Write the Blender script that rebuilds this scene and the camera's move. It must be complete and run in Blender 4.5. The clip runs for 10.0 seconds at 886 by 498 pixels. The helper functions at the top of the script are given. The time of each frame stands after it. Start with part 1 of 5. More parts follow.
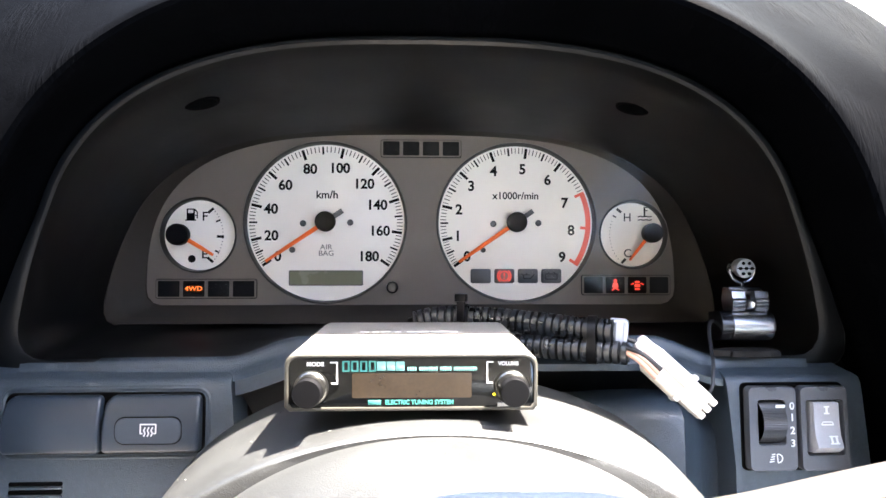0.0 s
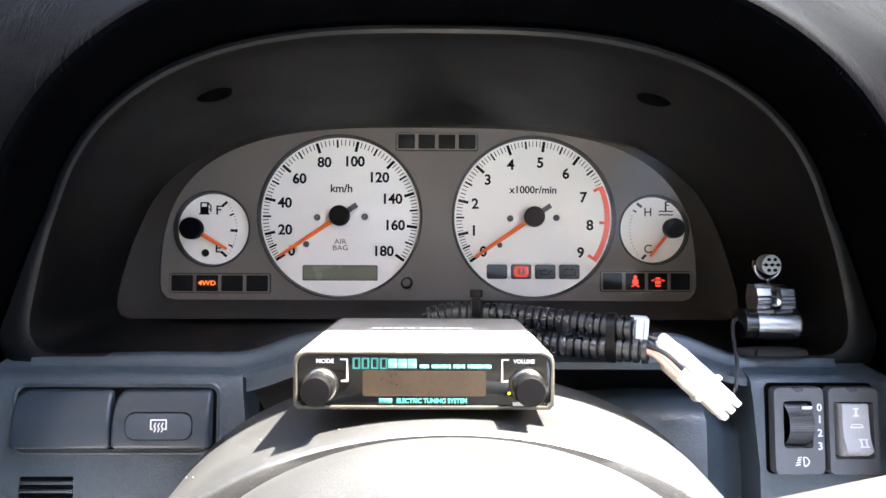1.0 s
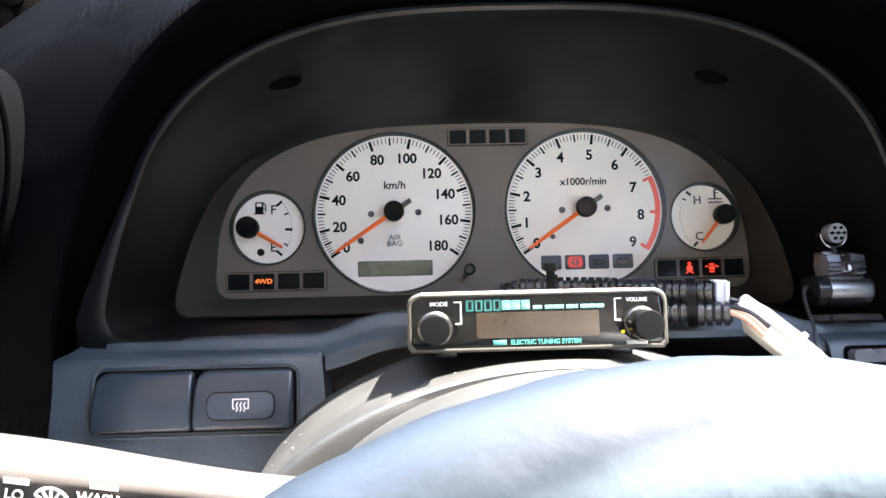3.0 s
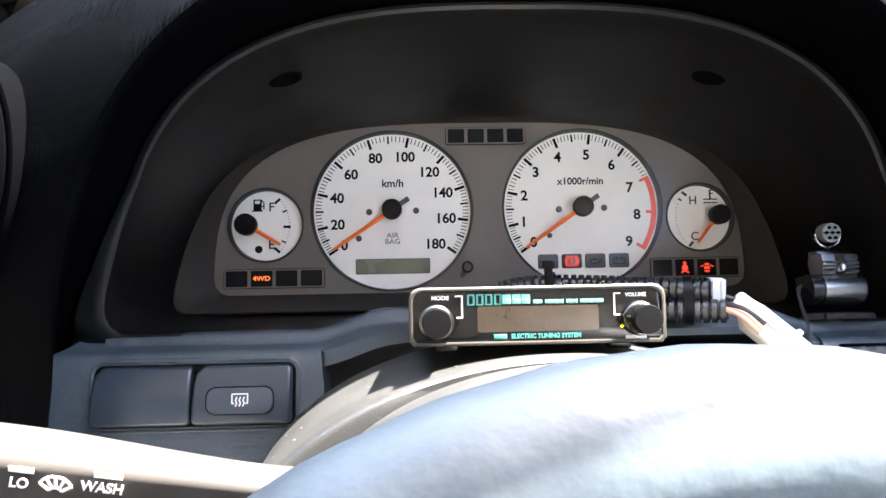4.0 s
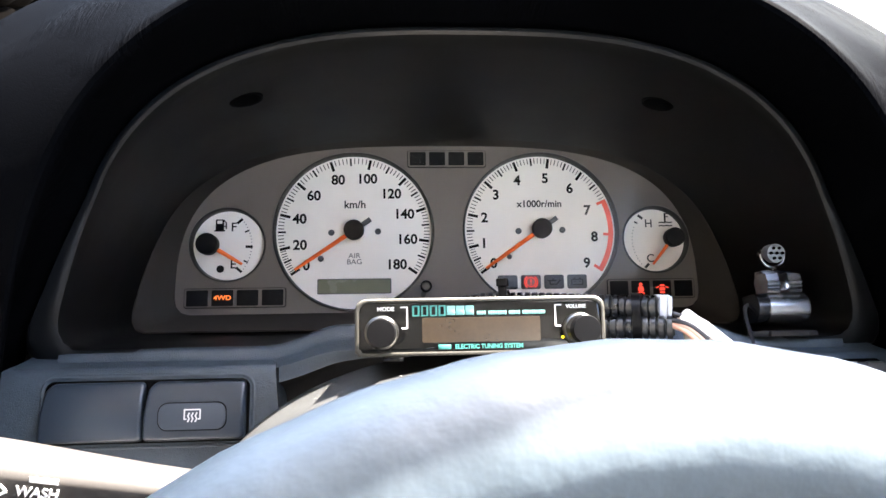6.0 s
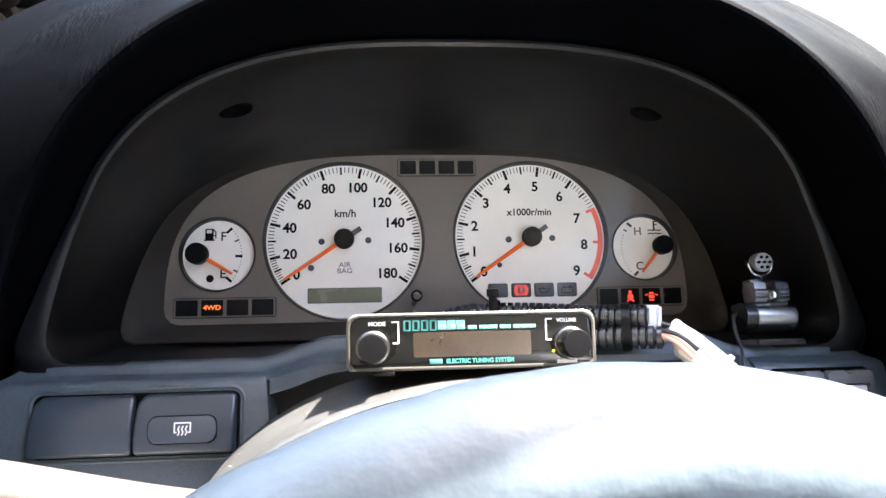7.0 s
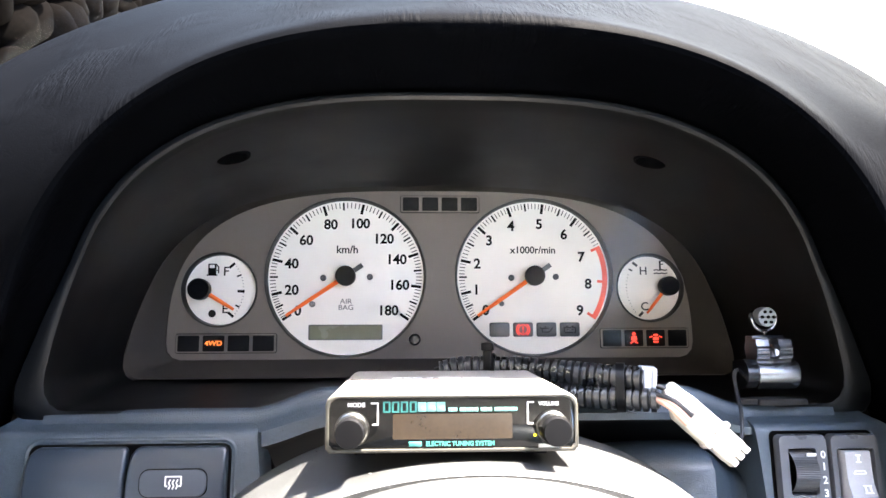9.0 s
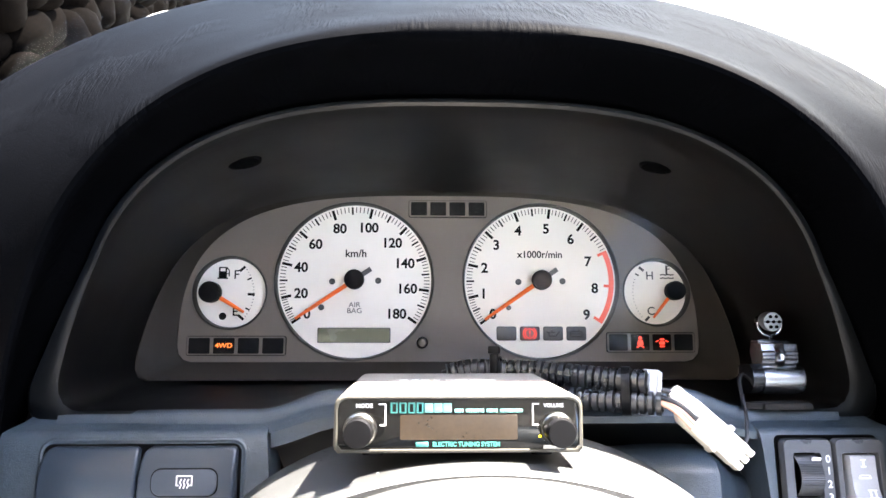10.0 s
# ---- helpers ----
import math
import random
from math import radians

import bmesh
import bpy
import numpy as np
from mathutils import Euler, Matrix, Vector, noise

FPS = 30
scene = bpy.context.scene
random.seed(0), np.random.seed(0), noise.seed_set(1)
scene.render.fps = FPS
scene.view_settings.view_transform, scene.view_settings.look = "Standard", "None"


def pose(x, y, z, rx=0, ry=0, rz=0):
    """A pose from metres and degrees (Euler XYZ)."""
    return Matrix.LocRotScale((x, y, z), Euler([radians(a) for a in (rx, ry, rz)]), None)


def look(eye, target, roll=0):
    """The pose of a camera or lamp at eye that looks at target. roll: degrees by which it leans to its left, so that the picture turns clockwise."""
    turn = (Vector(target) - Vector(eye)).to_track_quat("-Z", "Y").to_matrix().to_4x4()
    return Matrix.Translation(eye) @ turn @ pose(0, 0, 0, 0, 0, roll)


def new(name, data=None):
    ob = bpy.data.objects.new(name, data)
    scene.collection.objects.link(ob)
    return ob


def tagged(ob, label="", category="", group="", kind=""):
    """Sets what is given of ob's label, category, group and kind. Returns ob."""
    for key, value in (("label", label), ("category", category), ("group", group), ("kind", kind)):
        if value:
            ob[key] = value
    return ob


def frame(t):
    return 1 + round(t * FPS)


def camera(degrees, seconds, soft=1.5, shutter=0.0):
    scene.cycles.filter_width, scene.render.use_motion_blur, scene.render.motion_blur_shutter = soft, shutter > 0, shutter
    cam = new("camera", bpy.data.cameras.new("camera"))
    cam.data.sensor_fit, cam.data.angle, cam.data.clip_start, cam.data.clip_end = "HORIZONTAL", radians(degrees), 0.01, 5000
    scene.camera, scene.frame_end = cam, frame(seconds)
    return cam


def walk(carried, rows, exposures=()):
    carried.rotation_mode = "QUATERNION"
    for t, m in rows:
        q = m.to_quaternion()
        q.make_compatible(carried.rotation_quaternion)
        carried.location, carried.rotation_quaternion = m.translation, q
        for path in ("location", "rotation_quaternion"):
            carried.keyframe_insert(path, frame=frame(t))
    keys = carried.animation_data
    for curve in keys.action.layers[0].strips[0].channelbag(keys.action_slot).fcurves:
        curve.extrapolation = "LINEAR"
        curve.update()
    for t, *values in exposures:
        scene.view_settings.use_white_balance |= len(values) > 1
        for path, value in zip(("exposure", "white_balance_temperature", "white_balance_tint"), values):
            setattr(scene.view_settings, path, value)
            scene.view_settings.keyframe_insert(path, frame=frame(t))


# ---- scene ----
cam = camera(66.0, 10.0)
# The dashboard's own axes (x right, y ahead, z up, gauge faces in y = 0) lean back in the car.
BASE = pose(0, 0, 1.0, -32, 0, 0)
# seconds, eye, yaw, pitch, roll in the dashboard's axes
PATH = [
    (0.0, -0.0049, -0.4718, -0.0338, -2.47, 1.84, 0.0),
    (0.5, -0.0014, -0.4635, -0.0354, -1.35, 1.59, 0.05),
    (1.0, -0.0031, -0.4636, -0.0343, -0.97, 1.50, 0.25),
    (1.5, -0.0029, -0.4635, -0.0328, -0.45, 1.49, 0.0),
    (2.0, -0.0042, -0.4620, -0.0361, -0.35, 1.51, -0.21),
    (2.2, -0.0080, -0.4607, -0.0424, -0.62, 2.19, -0.35),
    (2.5, -0.0149, -0.4608, -0.0500, -0.53, 3.17, -0.85),
    (2.7, -0.0406, -0.4606, -0.0670, -1.15, 5.10, -1.54),
    (3.8, -0.0469, -0.4652, -0.0738, -1.87, 5.74, -1.33),
    (4.0, -0.0474, -0.4653, -0.0741, -2.02, 5.68, -1.20),
    (4.5, -0.0464, -0.4657, -0.0767, -2.60, 5.81, -1.05),
    (5.0, -0.0393, -0.4709, -0.0797, -3.01, 6.61, -0.73),
    (5.5, -0.0375, -0.4713, -0.0811, -3.64, 7.86, -0.83),
    (5.7, -0.0370, -0.4716, -0.0814, -3.79, 7.99, -1.03),
    (6.8, -0.0348, -0.4723, -0.0795, -4.55, 8.45, -1.22),
    (7.0, -0.0365, -0.4729, -0.0768, -4.81, 8.28, -1.47),
    (7.5, -0.0322, -0.4767, -0.0728, -4.49, 8.73, -1.60),
    (7.8, -0.0305, -0.4763, -0.0636, -4.15, 8.69, -1.52),
    (8.0, -0.0289, -0.4751, -0.0567, -4.05, 8.27, -0.87),
    (8.5, -0.0205, -0.4756, -0.0417, -3.28, 7.31, -0.35),
    (9.0, -0.0211, -0.4754, -0.0443, -2.82, 7.59, -0.29),
    (9.5, -0.0198, -0.4786, -0.0453, -2.40, 7.70, -0.40),
    (10.0, -0.0208, -0.4801, -0.0452, -2.11, 7.98, -0.01),
]


def eye_pose(x, y, z, yaw, pitch, roll):
    a, b = radians(yaw), radians(pitch)
    way = Vector((-math.sin(a) * math.cos(b), math.cos(a) * math.cos(b), math.sin(b)))
    e = Vector((x, y, z))
    return BASE @ look(e, e + way, roll)


# the film's own exposure drifts a little
DRIFT = ((0.0, 5.20), (2.0, 5.12), (4.0, 5.08), (5.5, 5.06), (7.5, 5.22), (8.5, 5.48), (10.0, 5.60))
walk(cam, [(t, eye_pose(*row)) for t, *row in PATH], [(t, e, 7000, 12) for t, e in DRIFT])

# ---- light ----
SUN_LOCAL = Vector((0.45, -0.15, 1.0))
SUN_DIR = (BASE.to_3x3() @ SUN_LOCAL).normalized()
world = bpy.data.worlds.new("sky")
scene.world = world
world.use_nodes = True
wn = world.node_tree.nodes
sky = wn.new("ShaderNodeTexSky")
sky.sky_type = "NISHITA"
sky.sun_disc = False
sky.sun_elevation = math.asin(SUN_DIR.z)
sky.sun_rotation = math.atan2(SUN_DIR.x, SUN_DIR.y)
sky.air_density, sky.dust_density = 1.0, 2.0
world.node_tree.links.new(sky.outputs[0], wn["Background"].inputs[0])
wn["Background"].inputs[1].default_value = 0.13
sun = new("sun", bpy.data.lights.new("sun", "SUN"))
sun.data.energy, sun.data.angle, sun.data.color = 4.6, radians(0.53), (1.0, 0.96, 0.91)
sun.matrix_world = look(SUN_DIR * 20, (0, 0, 0))


# ---- materials ----
def material(name, base, rough=0.5, metal=0.0, var=0.0, scale=40.0, bump=0.0, bump_scale=900.0, fine=0.0, spec=0.5, coat=0.0, dust=None, kind="noise"):
    """A surface with slow colour variation, grain in relief and, where given, a dusting of specks."""
    m = bpy.data.materials.new(name)
    m.use_nodes = True
    nt = m.node_tree
    n, k = nt.nodes, nt.links.new
    p = n["Principled BSDF"]
    p.inputs["Roughness"].default_value, p.inputs["Metallic"].default_value = rough, metal
    p.inputs["Specular IOR Level"].default_value, p.inputs["Coat Weight"].default_value = spec, coat
    tc = n.new("ShaderNodeTexCoord")
    col = None
    if var or dust or fine:
        big = n.new("ShaderNodeTexNoise")
        big.inputs["Scale"].default_value, big.inputs["Detail"].default_value = scale, 4
        k(tc.outputs["Object"], big.inputs["Vector"])
        small = n.new("ShaderNodeTexNoise")
        small.inputs["Scale"].default_value, small.inputs["Detail"].default_value = scale * 14, 2
        k(tc.outputs["Object"], small.inputs["Vector"])
        mix = n.new("ShaderNodeMix")
        mix.data_type = "FLOAT"
        mix.inputs[0].default_value = 0.35
        k(big.outputs[0], mix.inputs[2])
        k(small.outputs[0], mix.inputs[3])
        ramp = n.new("ShaderNodeValToRGB")
        lo, hi = [max(0.0, c * (1 - var)) for c in base], [min(1.0, c * (1 + var)) for c in base]
        ramp.color_ramp.elements[0].position, ramp.color_ramp.elements[1].position = 0.3, 0.7
        ramp.color_ramp.elements[0].color, ramp.color_ramp.elements[1].color = (*lo, 1), (*hi, 1)
        k(mix.outputs[0], ramp.inputs[0])
        col = ramp.outputs[0]
        rr = n.new("ShaderNodeMapRange")
        rr.inputs[3].default_value, rr.inputs[4].default_value = max(0.02, rough - 0.1), min(1.0, rough + 0.12)
        k(big.outputs[0], rr.inputs[0])
        k(rr.outputs[0], p.inputs["Roughness"])
        if dust:
            amount, tone, grain = dust
            dn = n.new("ShaderNodeTexNoise")
            dn.inputs["Scale"].default_value, dn.inputs["Detail"].default_value = grain, 3
            k(tc.outputs["Object"], dn.inputs["Vector"])
            dr = n.new("ShaderNodeValToRGB")
            dr.color_ramp.elements[0].position, dr.color_ramp.elements[1].position = 0.72 - amount, 0.80 - amount * 0.7
            k(dn.outputs[0], dr.inputs[0])
            dm = n.new("ShaderNodeMix")
            dm.data_type = "RGBA"
            k(dr.outputs[0], dm.inputs[0])
            k(col, dm.inputs[6])
            dm.inputs[7].default_value = (*tone, 1)
            col = dm.outputs[2]
        k(col, p.inputs["Base Color"])
    else:
        p.inputs["Base Color"].default_value = (*base, 1)
    if bump:
        if kind == "leather":
            tex = n.new("ShaderNodeTexVoronoi")
            tex.feature = "DISTANCE_TO_EDGE"
            tex.inputs["Scale"].default_value = bump_scale
            warp = n.new("ShaderNodeTexNoise")
            warp.inputs["Scale"].default_value = bump_scale * 0.25
            k(tc.outputs["Object"], warp.inputs["Vector"])
            add = n.new("ShaderNodeMix")
            add.data_type = "RGBA"
            add.blend_type = "ADD"
            add.inputs[0].default_value = 0.012
            k(tc.outputs["Object"], add.inputs[6])
            k(warp.outputs[1], add.inputs[7])
            k(add.outputs[2], tex.inputs["Vector"])
            low = n.new("ShaderNodeMath")
            low.operation = "MINIMUM"
            low.inputs[1].default_value = 0.12
            k(tex.outputs["Distance"], low.inputs[0])
            height = low.outputs[0]
        else:
            tex = n.new("ShaderNodeTexNoise")
            tex.inputs["Scale"].default_value, tex.inputs["Detail"].default_value = bump_scale, 3
            k(tc.outputs["Object"], tex.inputs["Vector"])
            height = tex.outputs[0]
        b = n.new("ShaderNodeBump")
        b.inputs["Strength"].default_value, b.inputs["Distance"].default_value = bump, 0.0006
        k(height, b.inputs["Height"])
        k(b.outputs[0], p.inputs["Normal"])
    return m


def glowing(name, base, colour, strength):
    m = material(name, base, 0.5)
    p = m.node_tree.nodes["Principled BSDF"]
    p.inputs["Emission Color"].default_value, p.inputs["Emission Strength"].default_value = (*colour, 1), strength
    return m


def clear_pane(name, tint=(1, 1, 1), gloss=1.0, haze=0.03):
    """A thin clear sheet: light goes straight through, with a mirror part that grows at grazing angles."""
    m = bpy.data.materials.new(name)
    m.use_nodes = True
    n, k = m.node_tree.nodes, m.node_tree.links.new
    n.remove(n["Principled BSDF"])
    tr, gl, fr, mx = n.new("ShaderNodeBsdfTransparent"), n.new("ShaderNodeBsdfGlossy"), n.new("ShaderNodeLayerWeight"), n.new("ShaderNodeMixShader")
    tr.inputs[0].default_value, gl.inputs["Roughness"].default_value = (*tint, 1), haze
    fr.inputs[0].default_value = 0.5
    pw = n.new("ShaderNodeMath")
    pw.operation = "POWER"
    pw.inputs[1].default_value = 5.0
    k(fr.outputs["Facing"], pw.inputs[0])
    mu = n.new("ShaderNodeMath")
    mu.operation = "MULTIPLY_ADD"
    mu.inputs[1].default_value, mu.inputs[2].default_value = 0.9 * gloss, 0.04 * gloss
    k(pw.outputs[0], mu.inputs[0])
    k(mu.outputs[0], mx.inputs[0])
    k(tr.outputs[0], mx.inputs[1])
    k(gl.outputs[0], mx.inputs[2])
    k(mx.outputs[0], n["Material Output"].inputs[0])
    return m


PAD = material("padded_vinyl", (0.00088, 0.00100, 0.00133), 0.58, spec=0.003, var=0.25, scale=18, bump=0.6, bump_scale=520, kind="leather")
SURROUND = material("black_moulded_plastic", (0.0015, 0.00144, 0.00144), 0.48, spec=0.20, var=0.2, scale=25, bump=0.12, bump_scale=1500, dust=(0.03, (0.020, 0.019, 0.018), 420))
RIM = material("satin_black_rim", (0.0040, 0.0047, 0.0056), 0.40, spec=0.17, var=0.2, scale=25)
PANEL = material("charcoal_panel_plastic", (0.0295, 0.0415, 0.0535), 0.36, spec=0.6, var=0.24, scale=30, bump=1.0, bump_scale=620, kind="leather")
SWITCH = material("smooth_switch_plastic", (0.060, 0.062, 0.069), 0.30, var=0.12, scale=60, bump=0.05, bump_scale=2500)
# the blue in this base carries the sky's sheen on the buttons
BUTTON = material("smooth_button_plastic", (0.017, 0.0245, 0.0350), 0.28, spec=0.5, bump=0.04, bump_scale=2500)
# pale base stands in for sky mirrored in the glossy rocker
ROCKER = material("rocker_sky_glare", (0.30, 0.30, 0.32), 0.16, spec=0.9, var=0.1, scale=80)
THUMB = material("ribbed_thumbwheel_plastic", (0.022, 0.022, 0.024), 0.30, var=0.12, scale=60)
SWITCH_PAD = material("switch_centre_pad", (0.028, 0.037, 0.050), 0.45, var=0.08, scale=60)
VENT = material("dark_vent_plastic", (0.0008, 0.0009, 0.0011), 0.6, spec=0.001, var=0.15, scale=60)
# near-black that carries the shade inside gaps, slots and holes
RECESS = material("recess_shade", (0.0008, 0.0008, 0.0009), 0.9, spec=0.05)
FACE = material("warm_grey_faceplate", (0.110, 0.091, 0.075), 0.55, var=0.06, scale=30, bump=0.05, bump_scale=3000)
# faceplate grey scaled down: the border's fall into shade is in the colour
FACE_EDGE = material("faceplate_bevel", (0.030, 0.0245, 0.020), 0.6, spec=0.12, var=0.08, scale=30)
DIAL = material("white_dial", (0.82, 0.775, 0.715), 0.5, var=0.03, scale=60, bump=0.03, bump_scale=3000)
RING = material("dial_ring", (0.024, 0.021, 0.019), 0.40, spec=0.3)
INK = material("black_ink", (0.004, 0.004, 0.0044), 0.7, spec=0.08)
RED_INK = material("red_ink", (0.80, 0.10, 0.055), 0.5)
NEEDLE = material("orange_needle", (0.95, 0.17, 0.03), 0.45)
CAP = material("needle_cap", (0.0040, 0.0040, 0.0045), 0.40, spec=0.08, bump=0.05)
STUB = material("needle_tail", (0.06, 0.062, 0.068), 0.4)
LCD = material("lcd_glass", (0.115, 0.125, 0.080), 0.25, var=0.05, scale=50)
LENS_DARK = material("warning_lens", (0.0085, 0.008, 0.008), 0.8, spec=0.12, var=0.1, scale=80)
# grey of the AIR BAG print; on the temperature scale it mimics lens glare
GREY_INK = material("grey_ink", (0.024, 0.023, 0.024), 0.6)
LENS_GREY = material("grey_warning_lens", (0.040, 0.037, 0.037), 0.4)
GLOW_ORANGE = glowing("lit_orange", (0.3, 0.06, 0.01), (1.0, 0.21, 0.045), 0.055)
GLOW_RED = glowing("lit_red", (0.3, 0.02, 0.012), (1.0, 0.07, 0.04), 0.036)
SILVER = material("brushed_silver_paint", (0.21, 0.20, 0.185), 0.42, metal=0.45, var=0.05, scale=60, bump=0.06, bump_scale=1800)
EDGE = material("dull_cream_edge", (0.034, 0.032, 0.026), 0.45, var=0.12, scale=80)
ACRYLIC = material("smoked_acrylic", (0.004, 0.004, 0.004), 0.08, spec=0.4)
DISPLAY = material("amber_brown_display", (0.024, 0.0165, 0.0100), 0.18, var=0.3, scale=60)
KNOB = material("black_knob", (0.0024, 0.0024, 0.0028), 0.42, spec=0.12, bump=0.08, bump_scale=2500)
KNOB_RING = material("metal_knob_skirt", (0.09, 0.088, 0.082), 0.30, metal=1.0)
TEAL = material("teal_print", (0.028, 0.19, 0.165), 0.5)
TEAL_PALE = material("pale_teal_print", (0.13, 0.34, 0.31), 0.5)
WHITE_INK = material("white_print", (0.58, 0.58, 0.58), 0.5)
TUBE = material("black_conduit", (0.0080, 0.0094, 0.0112), 0.28, spec=1.0, var=0.2, scale=90)
TIE = material("black_nylon", (0.0030, 0.0030, 0.0034), 0.30, spec=0.18)
NYLON = material("natural_nylon", (0.74, 0.69, 0.61), 0.45, var=0.05, scale=120)
PALE_CLIP = material("pale_grey_nylon", (0.40, 0.42, 0.45), 0.45, var=0.05, scale=120)
WIRE_PINK = material("pink_wire", (0.62, 0.35, 0.26), 0.45)
WIRE_BLACK = material("black_wire", (0.02, 0.02, 0.022), 0.45)
CHROME = material("polished_chrome", (0.36, 0.36, 0.37), 0.25, metal=1.0)
MIC_GREY = material("grey_microphone_grille", (0.17, 0.176, 0.183), 0.4, metal=0.3)
GLOSS_BLACK = material("gloss_black_plastic", (0.008, 0.008, 0.009), 0.2)
GUM = material("dusty_adhesive_pad", (0.014, 0.0125, 0.0115), 0.9, spec=0.2, var=0.5, scale=200, bump=0.6, bump_scale=700)
COVER = material("dusty_grey_column_cover", (0.0072, 0.0080, 0.0083), 0.46, spec=0.75, var=0.40, scale=22, bump=0.30, bump_scale=1600, dust=(0.090, (0.036, 0.0375, 0.036), 700))
LEATHER = material("wheel_leather", (0.041, 0.056, 0.068), 0.50, spec=0.45, var=0.16, scale=30, bump=0.7, bump_scale=120)
STALK = material("dark_stalk_plastic", (0.026, 0.0245, 0.0235), 0.40, spec=0.10, var=0.1, scale=40, bump=0.06)
PAINT = material("white_car_paint", (0.80, 0.80, 0.79), 0.25, coat=0.6, var=0.02, scale=2)
CLOTH = material("grey_cloth_lining", (0.40, 0.39, 0.37), 0.9, var=0.12, scale=60, bump=0.2, bump_scale=600)
DOOR_TRIM = material("grey_door_trim", (0.16, 0.15, 0.14), 0.7, var=0.15, scale=20, bump=0.2)
SEAT_CLOTH = material("light_grey_seat_cloth", (0.38, 0.37, 0.36), 0.9, var=0.12, scale=40, bump=0.2, bump_scale=500)
GRAVEL = material("pale_concrete", (0.42, 0.41, 0.39), 0.9, var=0.15, scale=3.0, bump=0.3, bump_scale=25)
# far darker than real stone: the wall's shade is put into its colour
STONE = material("shade_darkened_stone", (0.00045, 0.00036, 0.00032), 0.9, spec=0.003, var=0.7, scale=5, bump=0.5, bump_scale=30)
LED = glowing("yellow_led", (0.6, 0.5, 0.02), (0.95, 0.75, 0.02), 0.10)
GAUGE_LENS = clear_pane("hazy_gauge_lens", (0.97, 0.97, 0.97), 0.14, 0.08)
WINDSCREEN = clear_pane("windscreen_glass", (0.93, 0.95, 0.94), 0.08)



def creased(m, strength=0.45):
    """Adds patches of fine creases, running over the pad, to a material's relief."""
    n, k = m.node_tree.nodes, m.node_tree.links.new
    tc, old = n["Texture Coordinate"], n["Bump"]
    mp = n.new("ShaderNodeMapping")
    mp.inputs["Scale"].default_value = (420, 70, 70)
    mp.inputs["Rotation"].default_value = (0, 0.15, 0.2)
    k(tc.outputs["Object"], mp.inputs["Vector"])
    fine = n.new("ShaderNodeTexNoise")
    fine.inputs["Scale"].default_value, fine.inputs["Detail"].default_value, fine.inputs["Distortion"].default_value = 1.0, 3, 0.6
    k(mp.outputs[0], fine.inputs["Vector"])
    patch = n.new("ShaderNodeTexNoise")
    patch.inputs["Scale"].default_value, patch.inputs["Detail"].default_value = 16, 2
    k(tc.outputs["Object"], patch.inputs["Vector"])
    rp = n.new("ShaderNodeMapRange")
    rp.inputs[1].default_value, rp.inputs[2].default_value = 0.46, 0.62
    k(patch.outputs[0], rp.inputs[0])
    mu = n.new("ShaderNodeMath")
    mu.operation = "MULTIPLY"
    k(fine.outputs[0], mu.inputs[0])
    k(rp.outputs[0], mu.inputs[1])
    b = n.new("ShaderNodeBump")
    b.inputs["Strength"].default_value, b.inputs["Distance"].default_value = strength, 0.0018
    k(mu.outputs[0], b.inputs["Height"])
    k(old.outputs[0], b.inputs["Normal"])
    k(b.outputs[0], n["Principled BSDF"].inputs["Normal"])


creased(PAD, 0.8)


# ---- mesh tools ----
def finish(bm, angle=38):
    """Smooth faces, with edges sharper than the angle kept sharp."""
    bmesh.ops.remove_doubles(bm, verts=bm.verts, dist=1e-6)
    bmesh.ops.recalc_face_normals(bm, faces=bm.faces)
    lim = radians(angle)
    for f in bm.faces:
        f.smooth = True
    for e in bm.edges:
        if len(e.link_faces) == 2:
            e.smooth = e.calc_face_angle(0.0) < lim
    return bm


def to_mesh(name, bm, mat, angle=38):
    finish(bm, angle)
    me = bpy.data.meshes.new(name)
    bm.to_mesh(me)
    bm.free()
    me.materials.append(mat)
    return me


def thing(name, label, category, at=(0, 0, 0), turn=(0, 0, 0), group="", kind="", in_car=False):
    ob = new(name)
    ob.empty_display_size = 0.02
    ob.matrix_world = (pose(0, 0, 1.0) if in_car else BASE) @ pose(*at, *turn)
    return tagged(ob, label, category, group, kind)


def part(name, bm, mat, parent, label="", angle=38):
    me = to_mesh(name, bm, mat, angle) if isinstance(bm, bmesh.types.BMesh) else bm
    if not isinstance(bm, bmesh.types.BMesh) and not me.materials:
        me.materials.append(mat)
    ob = new(name, me)
    ob.parent = parent
    return tagged(ob, label) if label else ob


def single(name, bm, mat, label, category, kind="", at=(0, 0, 0), turn=(0, 0, 0), in_car=False, angle=38):
    ob = new(name, to_mesh(name, bm, mat, angle))
    ob.matrix_world = (pose(0, 0, 1.0) if in_car else BASE) @ pose(*at, *turn)
    return tagged(ob, label, category, "", kind)


def moved(bm, m):
    bmesh.ops.transform(bm, matrix=m, verts=bm.verts)
    return bm


def join(*bms):
    out = bmesh.new()
    for b in bms:
        tmp = bpy.data.meshes.new("tmp")
        b.to_mesh(tmp)
        b.free()
        out.from_mesh(tmp)
        bpy.data.meshes.remove(tmp)
    return out


def grid(rows, closed=False):
    """A sheet through rows of points."""
    bm = bmesh.new()
    vs = [[bm.verts.new(p) for p in r] for r in rows]
    for a, b in zip(vs, vs[1:]):
        n = len(a)
        for i in range(n if closed else n - 1):
            j = (i + 1) % n
            bm.faces.new((a[i], a[j], b[j], b[i]))
    return bm


